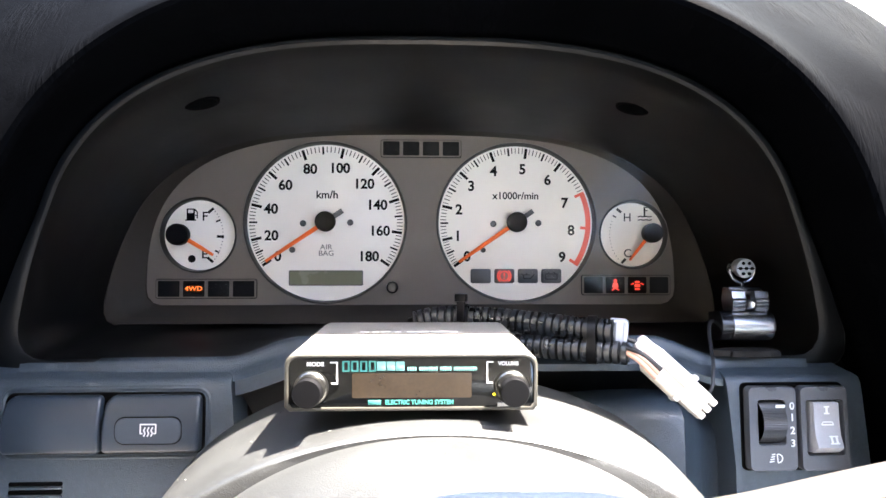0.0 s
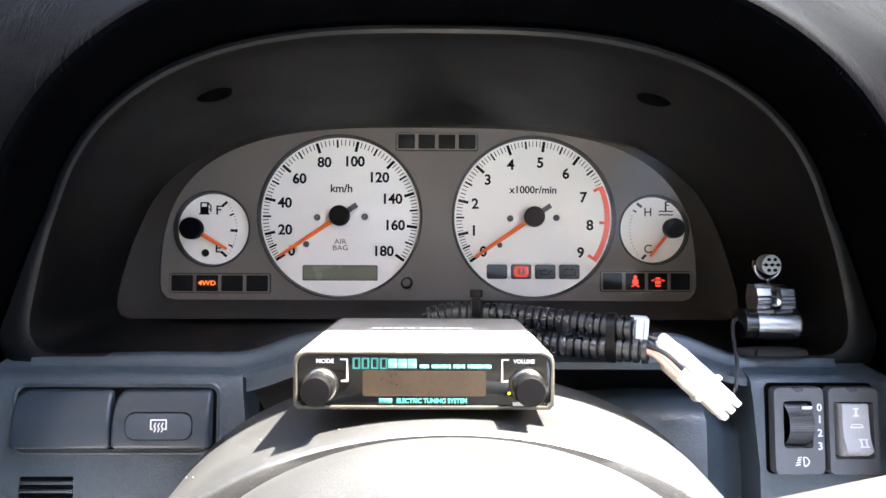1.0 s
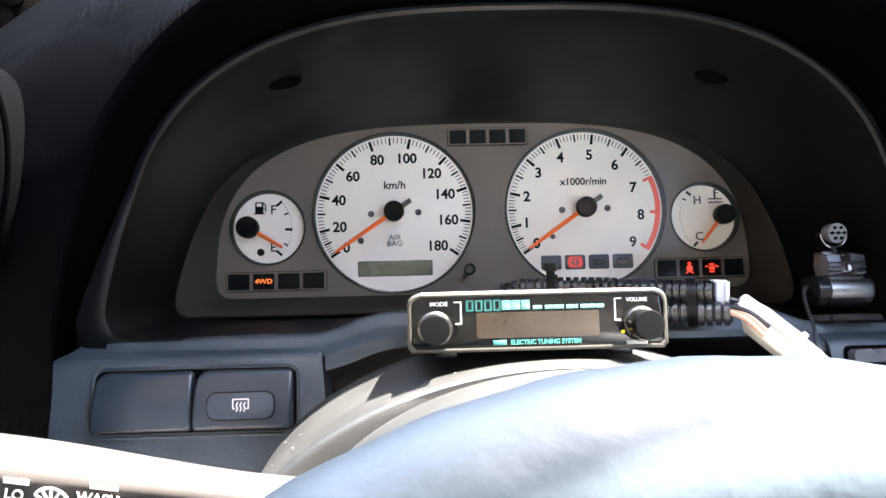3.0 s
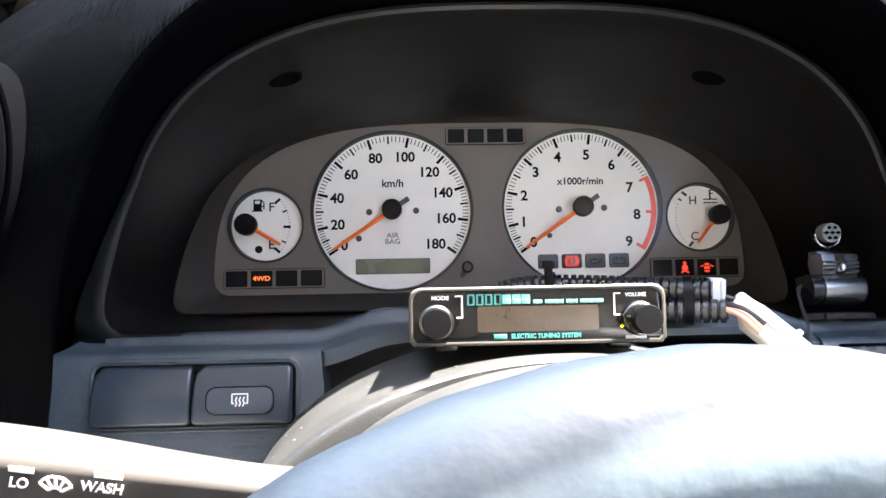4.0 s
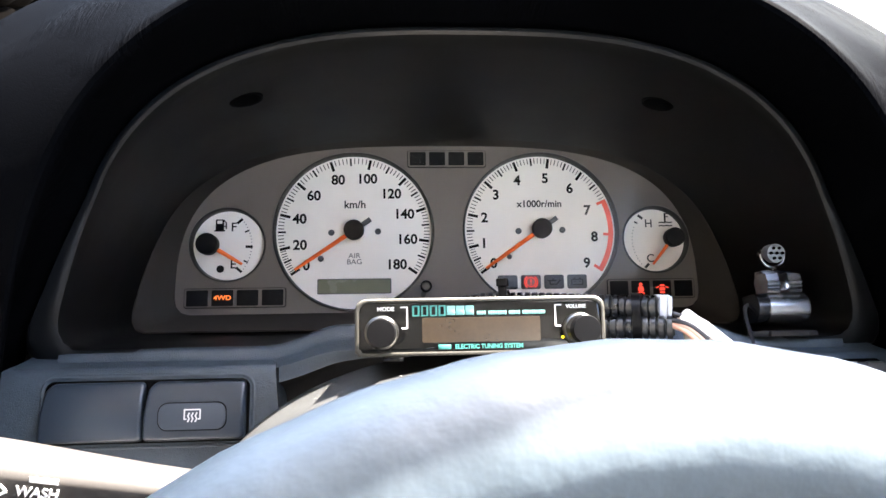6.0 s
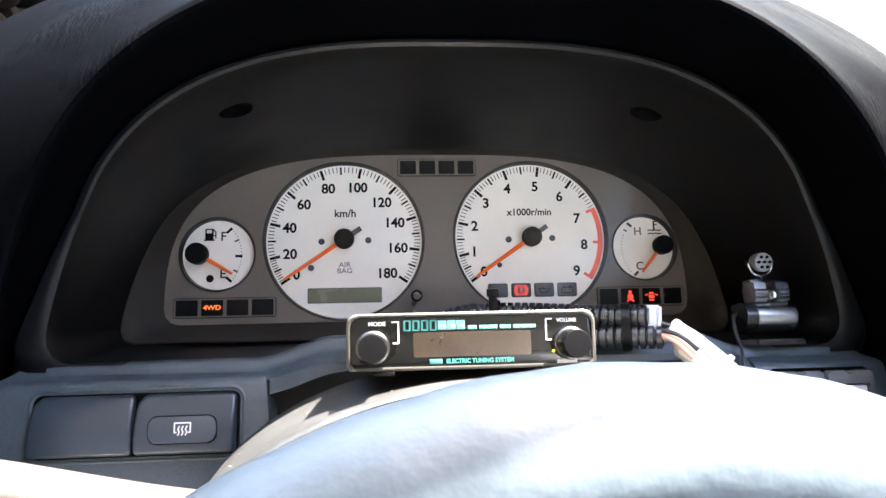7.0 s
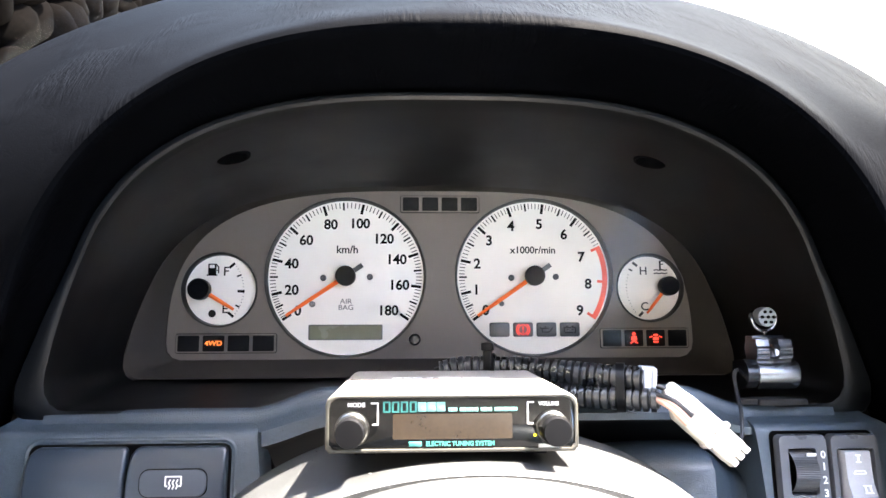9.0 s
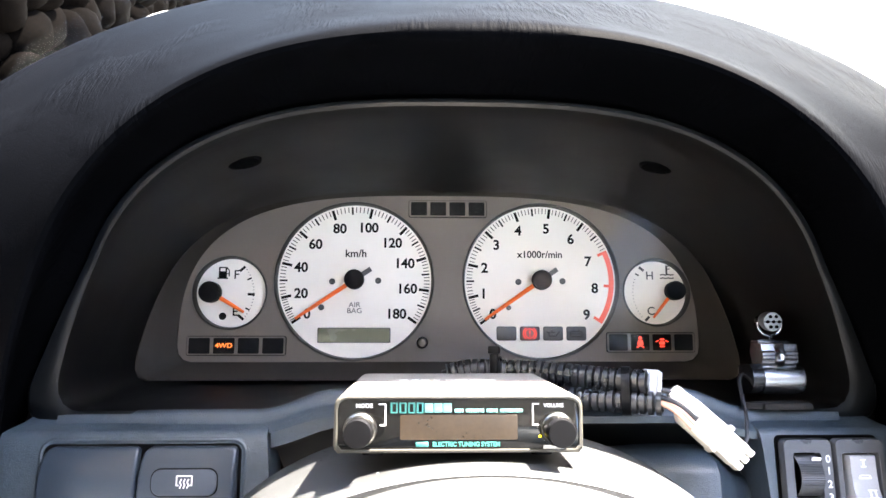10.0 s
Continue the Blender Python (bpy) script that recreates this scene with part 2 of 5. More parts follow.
def rbox(sx, sy, sz, r=0.001, seg=2):
    """A box with rounded edges, centred."""
    bm = bmesh.new()
    bmesh.ops.create_cube(bm, size=1)
    bmesh.ops.scale(bm, vec=(sx, sy, sz), verts=bm.verts)
    if r:
        bmesh.ops.bevel(bm, geom=bm.edges[:], offset=min(r, 0.49 * min(sx, sy, sz)), segments=seg, profile=0.5, affect="EDGES")
    return bm


def plate(outline, y0, y1, r=0.0, seg=2):
    """A slab with an outline in x, z, its back at y0 and its front, which may have rounded edges, at y1."""
    bm = bmesh.new()
    back = [bm.verts.new((x, y0, z)) for x, z in outline]
    front = [bm.verts.new((x, y1, z)) for x, z in outline]
    n = len(outline)
    bm.faces.new(back)
    top = bm.faces.new(front[::-1])
    for i in range(n):
        bm.faces.new((back[i], back[(i + 1) % n], front[(i + 1) % n], front[i]))
    if r:
        bmesh.ops.bevel(bm, geom=list(top.edges), offset=r, segments=seg, profile=0.5, affect="EDGES")
    return bm


def rrect(w, h, r, seg=6, cx=0.0, cz=0.0):
    """Outline of a rounded rectangle in x, z."""
    pts = []
    for sx, sz, a0 in ((1, 1, 0), (-1, 1, 90), (-1, -1, 180), (1, -1, 270)):
        for i in range(seg + 1):
            a = radians(a0 + 90 * i / seg)
            pts.append((cx + sx * (w / 2 - r) + r * math.cos(a), cz + sz * (h / 2 - r) + r * math.sin(a)))
    return pts


def lathe(profile, seg=48):
    """A body turned round the y axis from (radius, y) pairs."""
    bm = bmesh.new()
    rings = []
    for r, y in profile:
        if r < 1e-7:
            rings.append([bm.verts.new((0, y, 0))])
        else:
            rings.append([bm.verts.new((r * math.cos(2 * math.pi * i / seg), y, r * math.sin(2 * math.pi * i / seg))) for i in range(seg)])
    for a, b in zip(rings, rings[1:]):
        for i in range(seg):
            j = (i + 1) % seg
            if len(a) == 1 and len(b) == 1:
                continue
            if len(a) == 1:
                bm.faces.new((a[0], b[j], b[i]))
            elif len(b) == 1:
                bm.faces.new((a[i], a[j], b[0]))
            else:
                bm.faces.new((a[i], a[j], b[j], b[i]))
    return bm


def smooth_path(pts, n):
    """n points of a smooth line through the given ones."""
    p = [Vector(q) for q in pts]
    p = [2 * p[0] - p[1], *p, 2 * p[-1] - p[-2]]
    out = []
    for i in range(n):
        s = i / (n - 1) * (len(p) - 3)
        k = min(int(s), len(p) - 4)
        t = s - k
        a, b, c, d = p[k : k + 4]
        out.append(0.5 * (2 * b + (c - a) * t + (2 * a - 5 * b + 4 * c - d) * t * t + (3 * b - a - 3 * c + d) * t**3))
    return out


def tube(pts, radius, seg=12, squash=1.0, caps=True):
    """A round bar along points; radius: a number or one for each point."""
    rad = radius if isinstance(radius, (list, tuple)) else [radius] * len(pts)
    rows, side = [], None
    for i, p in enumerate(pts):
        d = (Vector(pts[min(i + 1, len(pts) - 1)]) - Vector(pts[max(i - 1, 0)])).normalized()
        if side is None:
            side = d.cross(Vector((0, 0, 1)))
            side = (side if side.length > 0.05 else d.cross(Vector((0, 1, 0)))).normalized()
        side = (side - d * side.dot(d)).normalized()
        up = side.cross(d)
        rows.append([Vector(p) + rad[i] * (math.cos(a) * side + squash * math.sin(a) * up) for a in (2 * math.pi * j / seg for j in range(seg))])
    bm = grid(rows, closed=True)
    if caps:
        bm.verts.ensure_lookup_table()
        bm.faces.new(bm.verts[:seg])
        bm.faces.new(bm.verts[-seg:])
    return bm


def words(text, size, x=0.0, y=0.0, z=0.0, thick=0.00012, bold=0.0, stretch=1.0, slant=0.0):
    """Lettering that faces the driver, centred at x, z, as a mesh."""
    cu = bpy.data.curves.new("words", "FONT")
    cu.body, cu.size, cu.extrude, cu.offset = text, size, thick, bold * size
    cu.align_x, cu.align_y, cu.shear, cu.resolution_u = "CENTER", "CENTER", slant, 4
    ob = new("words", cu)
    me = bpy.data.meshes.new_from_object(ob.evaluated_get(bpy.context.evaluated_depsgraph_get()))
    bpy.data.objects.remove(ob)
    bpy.data.curves.remove(cu)
    me.transform(Matrix.Translation((x, y, z)) @ Matrix.Rotation(radians(90), 4, "X") @ Matrix.Diagonal((stretch, 1, 1, 1)))
    me.materials.clear()
    return me


def lettering(name, text, size, x, y, z, mat, parent, label="", **kw):
    me = words(text, size, x, y, z, **kw)
    me.materials.append(mat)
    return part(name, me, mat, parent, label)


def bar(x0, z0, x1, z1, w, y, t=0.0002):
    """A flat stroke between two points of a face."""
    d = Vector((x1 - x0, 0, z1 - z0))
    s = Vector((-d.z, 0, d.x)).normalized() * w / 2
    a, b = Vector((x0, y, z0)), Vector((x1, y, z1))
    return plate([((q).x, (q).z) for q in (a - s, b - s, b + s, a + s)], y + t, y)


def arch(a, zt, zb, n, flare=0.0, cr=0.0, count=72, reach=0.5, leg=0.0, run=0.0):
    """An arched outline in x, z from its foot at the left, over the top, to its foot at the right."""
    pts = []
    for i in range(count + 1):
        th = math.pi * (1 - i / count)
        c, s = math.cos(th), max(0.0, math.sin(th))
        u = s ** (2 / n)
        w = a + flare * max(0.0, 1 - u / reach) ** 1.3
        pts.append((math.copysign(abs(c) ** (2 / n), c) * w, zb + (zt - zb) * u))
    if cr:
        wide = a + flare
        keep = [p for p in pts if p[1] > zb + cr]
        turn = [(wide - cr + cr * math.sin(b), zb + cr - cr * math.cos(b)) for b in (radians(90 * i / 8) for i in range(9))]
        at = abs(keep[0][0])
        turn = [(x - (wide - at) * (1 if j == 8 else j / 8), z) for j, (x, z) in enumerate(turn)]
        pts = [(-x, z) for x, z in turn] + keep + turn[::-1]
    if run:
        x, z = pts[-1]
        pts = [(-x + run, z), (-x + run * 0.5, z)] + pts + [(x - run * 0.5, z), (x - run, z)]
    if leg:
        x, z = pts[-1]
        pts = [(-x - 0.06 * leg, z - leg)] + pts + [(x + 0.06 * leg, z - leg)]
    return pts


def raked(outline, y_bot, y_top, zb, zt, power=1.0):
    """The outline set into depth, from y_bot at its foot to y_top at its crown."""
    return [Vector((x, y_bot + (y_top - y_bot) * max(0.0, min(1.0, (z - zb) / (zt - zb))) ** power, z)) for x, z in outline]


def ease(x, a, b):
    t = max(0.0, min(1.0, (x - a) / (b - a)))
    return t * t * (3 - 2 * t)


def pierced(outline, holes, y0, y1):
    """A flat sheet with openings, between the depths y0 (back) and y1 (front)."""
    bm = bmesh.new()
    for loop in (outline, *holes):
        vs = [bm.verts.new((x, y1, z)) for x, z in loop]
        for i in range(len(vs)):
            bm.edges.new((vs[i], vs[(i + 1) % len(vs)]))
    bmesh.ops.triangle_fill(bm, use_beauty=True, use_dissolve=False, edges=bm.edges[:])
    stray = []
    for f in bm.faces:
        c = f.calc_center_median()
        for h in holes:
            mx, mz = sum(p[0] for p in h) / len(h), sum(p[1] for p in h) / len(h)
            if math.hypot(c.x - mx, c.z - mz) < 0.999 * math.hypot(h[0][0] - mx, h[0][1] - mz) * math.cos(math.pi / len(h)) and all((v.co.x - mx) ** 2 + (v.co.z - mz) ** 2 < 1.01 * ((h[0][0] - mx) ** 2 + (h[0][1] - mz) ** 2) for v in f.verts):
                stray.append(f)
                break
    bmesh.ops.delete(bm, geom=stray, context="FACES")
    ret = bmesh.ops.extrude_face_region(bm, geom=bm.faces[:])
    bmesh.ops.translate(bm, vec=(0, y0 - y1, 0), verts=[g for g in ret["geom"] if isinstance(g, bmesh.types.BMVert)])
    return bm


def circle(r, cx=0.0, cz=0.0, seg=96):
    return [(cx + r * math.cos(2 * math.pi * i / seg), cz + r * math.sin(2 * math.pi * i / seg)) for i in range(seg)]


def spaced(outline, n=97):
    """The same line with n points at even steps."""
    p = [Vector((x, 0, z)) for x, z in outline]
    run = [0.0]
    for a, b in zip(p, p[1:]):
        run.append(run[-1] + (b - a).length)
    out, j = [], 0
    for i in range(n):
        s = run[-1] * i / (n - 1)
        while j < len(p) - 2 and run[j + 1] < s:
            j += 1
        f = (s - run[j]) / max(1e-9, run[j + 1] - run[j])
        q = p[j].lerp(p[j + 1], min(1.0, max(0.0, f)))
        out.append((q.x, q.z))
    return out


def arc(a, zt, zb, n, y_bot, y_top, flare=0.0, cr=0.0, power=1.0, dx=0.003, leg=0.0, run=0.0):
    return [v + Vector((dx, 0, 0)) for v in raked(spaced(arch(a, zt, zb, n, flare, cr, leg=leg, run=run), 121 if run else 97), y_bot, y_top, zb, zt, power)]


# ---- dashboard ----
dash = thing("dashboard", "black padded vinyl dashboard with an arched gauge hood", "dashboard", kind="structure")

# moulded surround: hollow behind the gauges, rolled rim, outer flange
surround_rows = [
    arc(0.1970, 0.0612, -0.0700, 3.0, -0.012, -0.012, 0.011, 0.012, dx=-0.004, run=0.03),
    arc(0.1975, 0.0628, -0.0715, 2.95, -0.030, -0.034, 0.012, 0.013, dx=-0.003, run=0.03),
    arc(0.1985, 0.0680, -0.0755, 2.85, -0.070, -0.088, 0.0135, 0.014, dx=0.001, run=0.03),
    arc(0.199, 0.0735, -0.0785, 2.8, -0.098, -0.132, 0.015, 0.014, run=0.03),
    arc(0.1988, 0.0748, -0.0790, 2.8, -0.1045, -0.1395, 0.016, 0.014, run=0.03),
    arc(0.1993, 0.0763, -0.0798, 2.8, -0.1075, -0.1435, 0.0165, 0.0145, run=0.03),
    arc(0.2006, 0.0778, -0.0810, 2.8, -0.1085, -0.1450, 0.018, 0.015, run=0.03),
    arc(0.2025, 0.0792, -0.0830, 2.8, -0.1085, -0.1450, 0.022, 0.015, run=0.03),
    arc(0.2050, 0.0803, -0.0850, 2.8, -0.1070, -0.1440, 0.028, 0.015, run=0.03),
    arc(0.2060, 0.0806, -0.0860, 2.8, -0.1040, -0.1400, 0.030, 0.015, run=0.03),
    arc(0.2060, 0.0806, -0.0860, 2.8, -0.0900, -0.1250, 0.030, 0.015, run=0.03),
]
SCREW_R = 0.0088
SCREW_AT = []
for c, sx in ((Vector((-0.119, -0.103, 0.0561)), -1), (Vector((0.118, -0.097, 0.0571)), 1)):
    ax = Vector((1, 0, -0.22 * sx)).normalized()
    ay = Vector((0.22 * sx, 0.21, 1)).normalized()
    SCREW_AT.append(Matrix.Translation(c) @ Matrix((ax, ay, ax.cross(ay))).transposed().to_4x4() @ Matrix.Diagonal((1, 1, 0.64, 1)))


def holed(bm, places, r):
    """Opens round holes through a sheet at the given poses, whose y axes run through it."""
    for m in places:
        back = m.inverted()
        for reach, cuts in ((0.045, 5), (0.022, 4), (0.014, 2)):
            near = [f for f in bm.faces if min((back @ v.co).to_3d().length for v in f.verts) < reach or (back @ f.calc_center_median()).length < reach]
            edges = list({e for f in near for e in f.edges if e.calc_length() > 0.0007})
            bmesh.ops.subdivide_edges(bm, edges=edges, cuts=cuts, use_grid_fill=True)
        gone = []
        for f in bm.faces:
            q = back @ f.calc_center_median()
            if math.hypot(q.x, q.z) < r and abs(q.y) < 0.03:
                gone.append(f)
        bmesh.ops.delete(bm, geom=gone, context="FACES")
    return bm


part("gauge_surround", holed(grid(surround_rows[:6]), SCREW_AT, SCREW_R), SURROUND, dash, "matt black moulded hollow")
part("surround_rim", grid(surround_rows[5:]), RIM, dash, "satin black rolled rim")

# padded hood: underside, crest, slope and top
pad_rows = [
    arc(0.2075, 0.0822, -0.0870, 2.8, -0.088, -0.120, 0.032, leg=0.10),
    arc(0.2082, 0.0826, -0.0875, 2.8, -0.110, -0.147, 0.032, leg=0.10),
    arc(0.2090, 0.0832, -0.0880, 2.78, -0.118, -0.155, 0.031, leg=0.10),
    arc(0.2080, 0.0850, -0.0920, 2.72, -0.134, -0.172, 0.024, dx=0.0042, leg=0.10),
    arc(0.2066, 0.0872, -0.0960, 2.66, -0.1510, -0.1860, 0.014, dx=0.0058, leg=0.10),
    arc(0.2060, 0.0886, -0.0985, 2.63, -0.1575, -0.1908, 0.010, dx=0.0070, leg=0.10),
    arc(0.2072, 0.0905, -0.1000, 2.60, -0.1620, -0.1938, 0.006, dx=0.0070, leg=0.10),
    arc(0.2096, 0.0928, -0.1000, 2.57, -0.1640, -0.1947, 0.003, dx=0.0070, leg=0.10),
    arc(0.2140, 0.0953, -0.1000, 2.52, -0.1630, -0.1940, 0.001, dx=0.0070, leg=0.10),
    arc(0.2220, 0.0985, -0.1010, 2.42, -0.1590, -0.1918, dx=0.0070, leg=0.10),
    arc(0.2432, 0.1032, -0.1020, 2.25, -0.1485, -0.1862, dx=0.0058, leg=0.10),
    arc(0.2784, 0.1095, -0.1030, 2.05, -0.1310, -0.1775, dx=0.0046, leg=0.10),
    arc(0.3120, 0.1165, -0.1040, 1.95, -0.1160, -0.1685, leg=0.10),
    arc(0.3340, 0.1260, -0.1060, 1.93, -0.1050, -0.1560, leg=0.10),
    arc(0.3540, 0.1420, -0.1090, 1.94, -0.0950, -0.1340, leg=0.10),
    arc(0.3780, 0.1640, -0.1100, 1.97, -0.0820, -0.1050, leg=0.10),
    arc(0.4050, 0.1900, -0.1100, 2.0, -0.066, -0.0710, leg=0.10),
    arc(0.4200, 0.2010, -0.1100, 2.0, -0.052, -0.0530, leg=0.10),
    arc(0.4300, 0.2080, -0.1100, 2.0, -0.038, -0.0380, leg=0.10),
    arc(0.4480, 0.2140, -0.1100, 2.0, 0.000, 0.0000, leg=0.10),
    arc(0.5000, 0.2260, -0.1000, 2.2, 0.120, 0.1200, leg=0.10),
]
# the pad's shoulders swell towards both sides
for k, row in enumerate(pad_rows[10:]):
    f = min(1.0, k / 3)
    for v in row:
        v.z += f * (0.012 * ease(v.x, 0.08, 0.34) + 0.008 * ease(-v.x, 0.06, 0.32))
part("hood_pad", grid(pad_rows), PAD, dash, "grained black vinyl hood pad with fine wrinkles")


# sill below the hollow, raised over the steering column
def sill_lift(x):
    return 0.0105 * ease(x, -0.104, -0.064) * (1 - ease(x, 0.122, 0.160))


def sill_row(x):
    h = sill_lift(x) - 0.0005 * ease(abs(x), 0.140, 0.175)
    line = [(0.020, -0.0700), (-0.050, -0.0735), (-0.098, -0.0785), (-0.1045, -0.0790), (-0.1073, -0.0797), (-0.1086, -0.0809), (-0.1090, -0.0828), (-0.1098, -0.0850), (-0.1115, -0.0868), (-0.1145, -0.0884), (-0.1170, -0.0910)]
    out = []
    for i, (y, z) in enumerate(line):
        f = (0.0, 0.15, 0.9, 1, 1, 1, 1, 0.95, 0.9, 0.85, 0.8)[i]
        out.append(Vector((x, y, z + h * f)))
    return out


xs = [-0.208 + 0.416 * i / 104 for i in range(105)]
part("hollow_floor", grid([sill_row(x)[:4] for x in xs]), SURROUND, dash, "matt black floor of the hollow")
part("sill", grid([sill_row(x)[3:] for x in xs]), PANEL, dash, "charcoal sill lip curving up over the steering column")
under = [[Vector((x, -0.1170, -0.0908 + 0.8 * sill_lift(x))), Vector((x, -0.1165, -0.0945 + 0.8 * sill_lift(x))), Vector((x, -0.100, -0.098 + 0.8 * sill_lift(x))), Vector((x, -0.060, -0.125))] for x in xs if -0.0985 <= x <= 0.160]
for r in under:
    r[1].z -= 0.004 * (1 - ease(r[1].x, -0.085, -0.045))
    r[2].z -= 0.004 * (1 - ease(r[2].x, -0.085, -0.045))
part("sill_lip", grid([r[:2] for r in under]), PANEL, dash, "charcoal lip under the sill")
# darker plastic here carries the shade under the charcoal sill
part("column_arch", grid([r[1:] for r in under]), SURROUND, dash, "underside of the sill, blackened as shade")


def switch_panel(x_in, x_out, slant_in, side):
    """A forward-standing lower panel: ledge, face, chamfered outer end."""
    rows = []
    prof = [(-0.1065, -0.0828), (-0.1085, -0.0848), (-0.1120, -0.0868), (-0.1155, -0.0880), (-0.1185, -0.0896), (-0.1200, -0.0925), (-0.1206, -0.100), (-0.1222, -0.135), (-0.1235, -0.175), (-0.125, -0.24)]
    m = 14
    for k, (y, z) in enumerate(prof):
        row = []
        drop = max(0.0, -0.088 - z)
        inner = x_in + slant_in * min(1.0, drop / 0.04)
        outer = x_out + side * (0.008 * min(1.0, max(0.0, (-0.083 - z)) / 0.006) + 0.004 * min(1.0, drop / 0.05))
        for i in range(m + 1):
            row.append(Vector((inner + (outer - inner) * i / m, y, z)))
        row = [Vector((inner, y + 0.030, z - 0.002)), Vector((inner, y + 0.002, z))] + row + [Vector((outer + side * 0.0012, y + 0.0025, z - 0.001)), Vector((outer + side * 0.002, y + 0.060, z - 0.001))]
        rows.append(row)
    return grid(rows)


left_panel = part("switch_panel", switch_panel(-0.0975, -0.222, 0.004, -1), PANEL, dash, "charcoal grained switch panel")
right_panel = part("switch_panel", switch_panel(0.158, 0.222, 0.004, 1), PANEL, dash, "charcoal grained switch panel")

# lower trim beside the column
trim_rows = []
for y, z in ((-0.070, -0.098), (-0.108, -0.1035), (-0.116, -0.1065), (-0.120, -0.112), (-0.122, -0.16), (-0.124, -0.24)):
    trim_rows.append([Vector((x, y + 0.02 * ease(x, 0.135, 0.157), z - 0.012 * ease(x, 0.135, 0.157) - 0.002 * ease(-x, -0.11, -0.08))) for x in (0.05 + 0.125 * i / 16 for i in range(17))])
part("lower_trim", grid(trim_rows), PANEL, dash, "black lower trim beside the column")
# unseen plate, added so that no outside light leaks through the joints
part("light_stop", moved(rbox(0.78, 0.006, 0.42, 0.002), Matrix.Translation((0, 0.032, -0.115))), RECESS, dash, "black plate added behind the gauges to stop light leaks")
# screw holes in the roof of the hollow
for m in SCREW_AT:
    hole = part("screw_hole", moved(lathe([(0.0102, 0.0012), (0.0099, -0.0005), (0.0092, -0.0008), (0.0087, -0.0005), (0.0084, 0.0020), (0.0080, 0.0160), (0.0, 0.0160)], 40), m), RECESS, dash, "deep oval screw hole")
    part("screw", moved(lathe([(0.0034, 0.0150), (0.0034, 0.0105), (0.0028, 0.0098), (0.0, 0.0100)], 20), m @ Matrix.Translation((0.001, 0, 0.002))), SURROUND, hole)

# slotted grille low in the panel, its slots' shade laid on as dark bars
for i in range(3):
    part("grille_slot", moved(rbox(0.026, 0.003, 0.0020, 0.0007), Matrix.Translation((-0.1915, -0.1218 - 0.0003 * i, -0.1392 - 0.0040 * i))), RECESS, left_panel)
    part("grille_rib", moved(rbox(0.0262, 0.0030, 0.0011, 0.0005), Matrix.Translation((-0.1915, -0.1223 - 0.0003 * i, -0.1412 - 0.0040 * i))), PANEL, left_panel)

# ---- air vent on the side of the dash ----
vent = thing("air_vent", "dark grey oval air vent set in the dashboard", "air vent", at=(-0.2660, -0.1450, -0.0040), turn=(0, 0, -29))
bm = lathe([(0.0425, 0.012), (0.0425, -0.001), (0.0415, -0.0022), (0.0390, -0.0026), (0.0365, -0.0010), (0.0345, 0.010)], 56)
part("vent_frame", moved(bm, Matrix.Diagonal((1.06, 1, 1.30, 1))), VENT, vent, "smooth dark grey ring")
# dark band puts the gap's shade on the pad round the vent
part("vent_gap", moved(lathe([(0.0410, 0.012), (0.0410, 0.0004), (0.0440, 0.0000), (0.0455, 0.0008), (0.0455, 0.012)], 56), Matrix.Diagonal((1.06, 1, 1.30, 1))), VENT, vent, "black band as the shaded gap round the ring")
for i in range(5):
    part("vent_slat", moved(rbox(0.058, 0.012, 0.0016, 0.0006), Matrix.Translation((0, 0.006, -0.030 + 0.015 * i)) @ Matrix.Rotation(radians(-20), 4, "X")), RECESS, vent)


# ---- instrument cluster ----
cluster = thing("instrument_cluster", "gauge cluster with white dials in a warm grey faceplate", "instrument cluster")
N_OUT = 97
inner = [(x - 0.004, z) for x, z in spaced(arch(0.1820, 0.0605, -0.0570, 3.2, 0.0, 0.010), N_OUT)]
outer = [(x - 0.004, z) for x, z in spaced(arch(0.1970, 0.0612, -0.0690, 3.0, 0.011, 0.011), N_OUT)]
DIAL_R, DEEP = 0.0538, 0.0055
DIALS = {"speedometer": (-0.0655, -0.0002, DIAL_R), "tachometer": (0.0668, -0.0002, DIAL_R), "fuel_gauge": (-0.1518, -0.0092, 0.0236), "temperature_gauge": (0.1492, -0.0082, 0.0221)}
part("faceplate", pierced(inner, [circle(r + 0.0018, x, z) for x, z, r in DIALS.values()], 0.003, 0.0), FACE, cluster, "matt warm grey faceplate")
rows = []
for f, y in ((0.0, 0.0005), (0.02, -0.0008), (0.06, -0.0012), (0.55, -0.0080), (0.94, -0.0132), (1.0, -0.0130), (1.02, -0.0100)):
    rows.append([Vector((a[0] + (b[0] - a[0]) * f, y, a[1] + (b[1] - a[1]) * f)) for a, b in zip(inner, outer)])
part("faceplate_bevel", grid(rows, closed=True), FACE_EDGE, cluster, "sloping border in the faceplate grey, darkened as shade")


def polar(deg, r):
    return r * math.cos(radians(deg)), r * math.sin(radians(deg))


def table_angle(table, step, value):
    i = min(int(value / step), len(table) - 2)
    return table[i] + (table[i + 1] - table[i]) * (value / step - i)


def radial(deg, r0, r1, w, y=-0.0012):
    x0, z0 = polar(deg, r0)
    x1, z1 = polar(deg, r1)
    return bar(x0, z0, x1, z1, w, y)


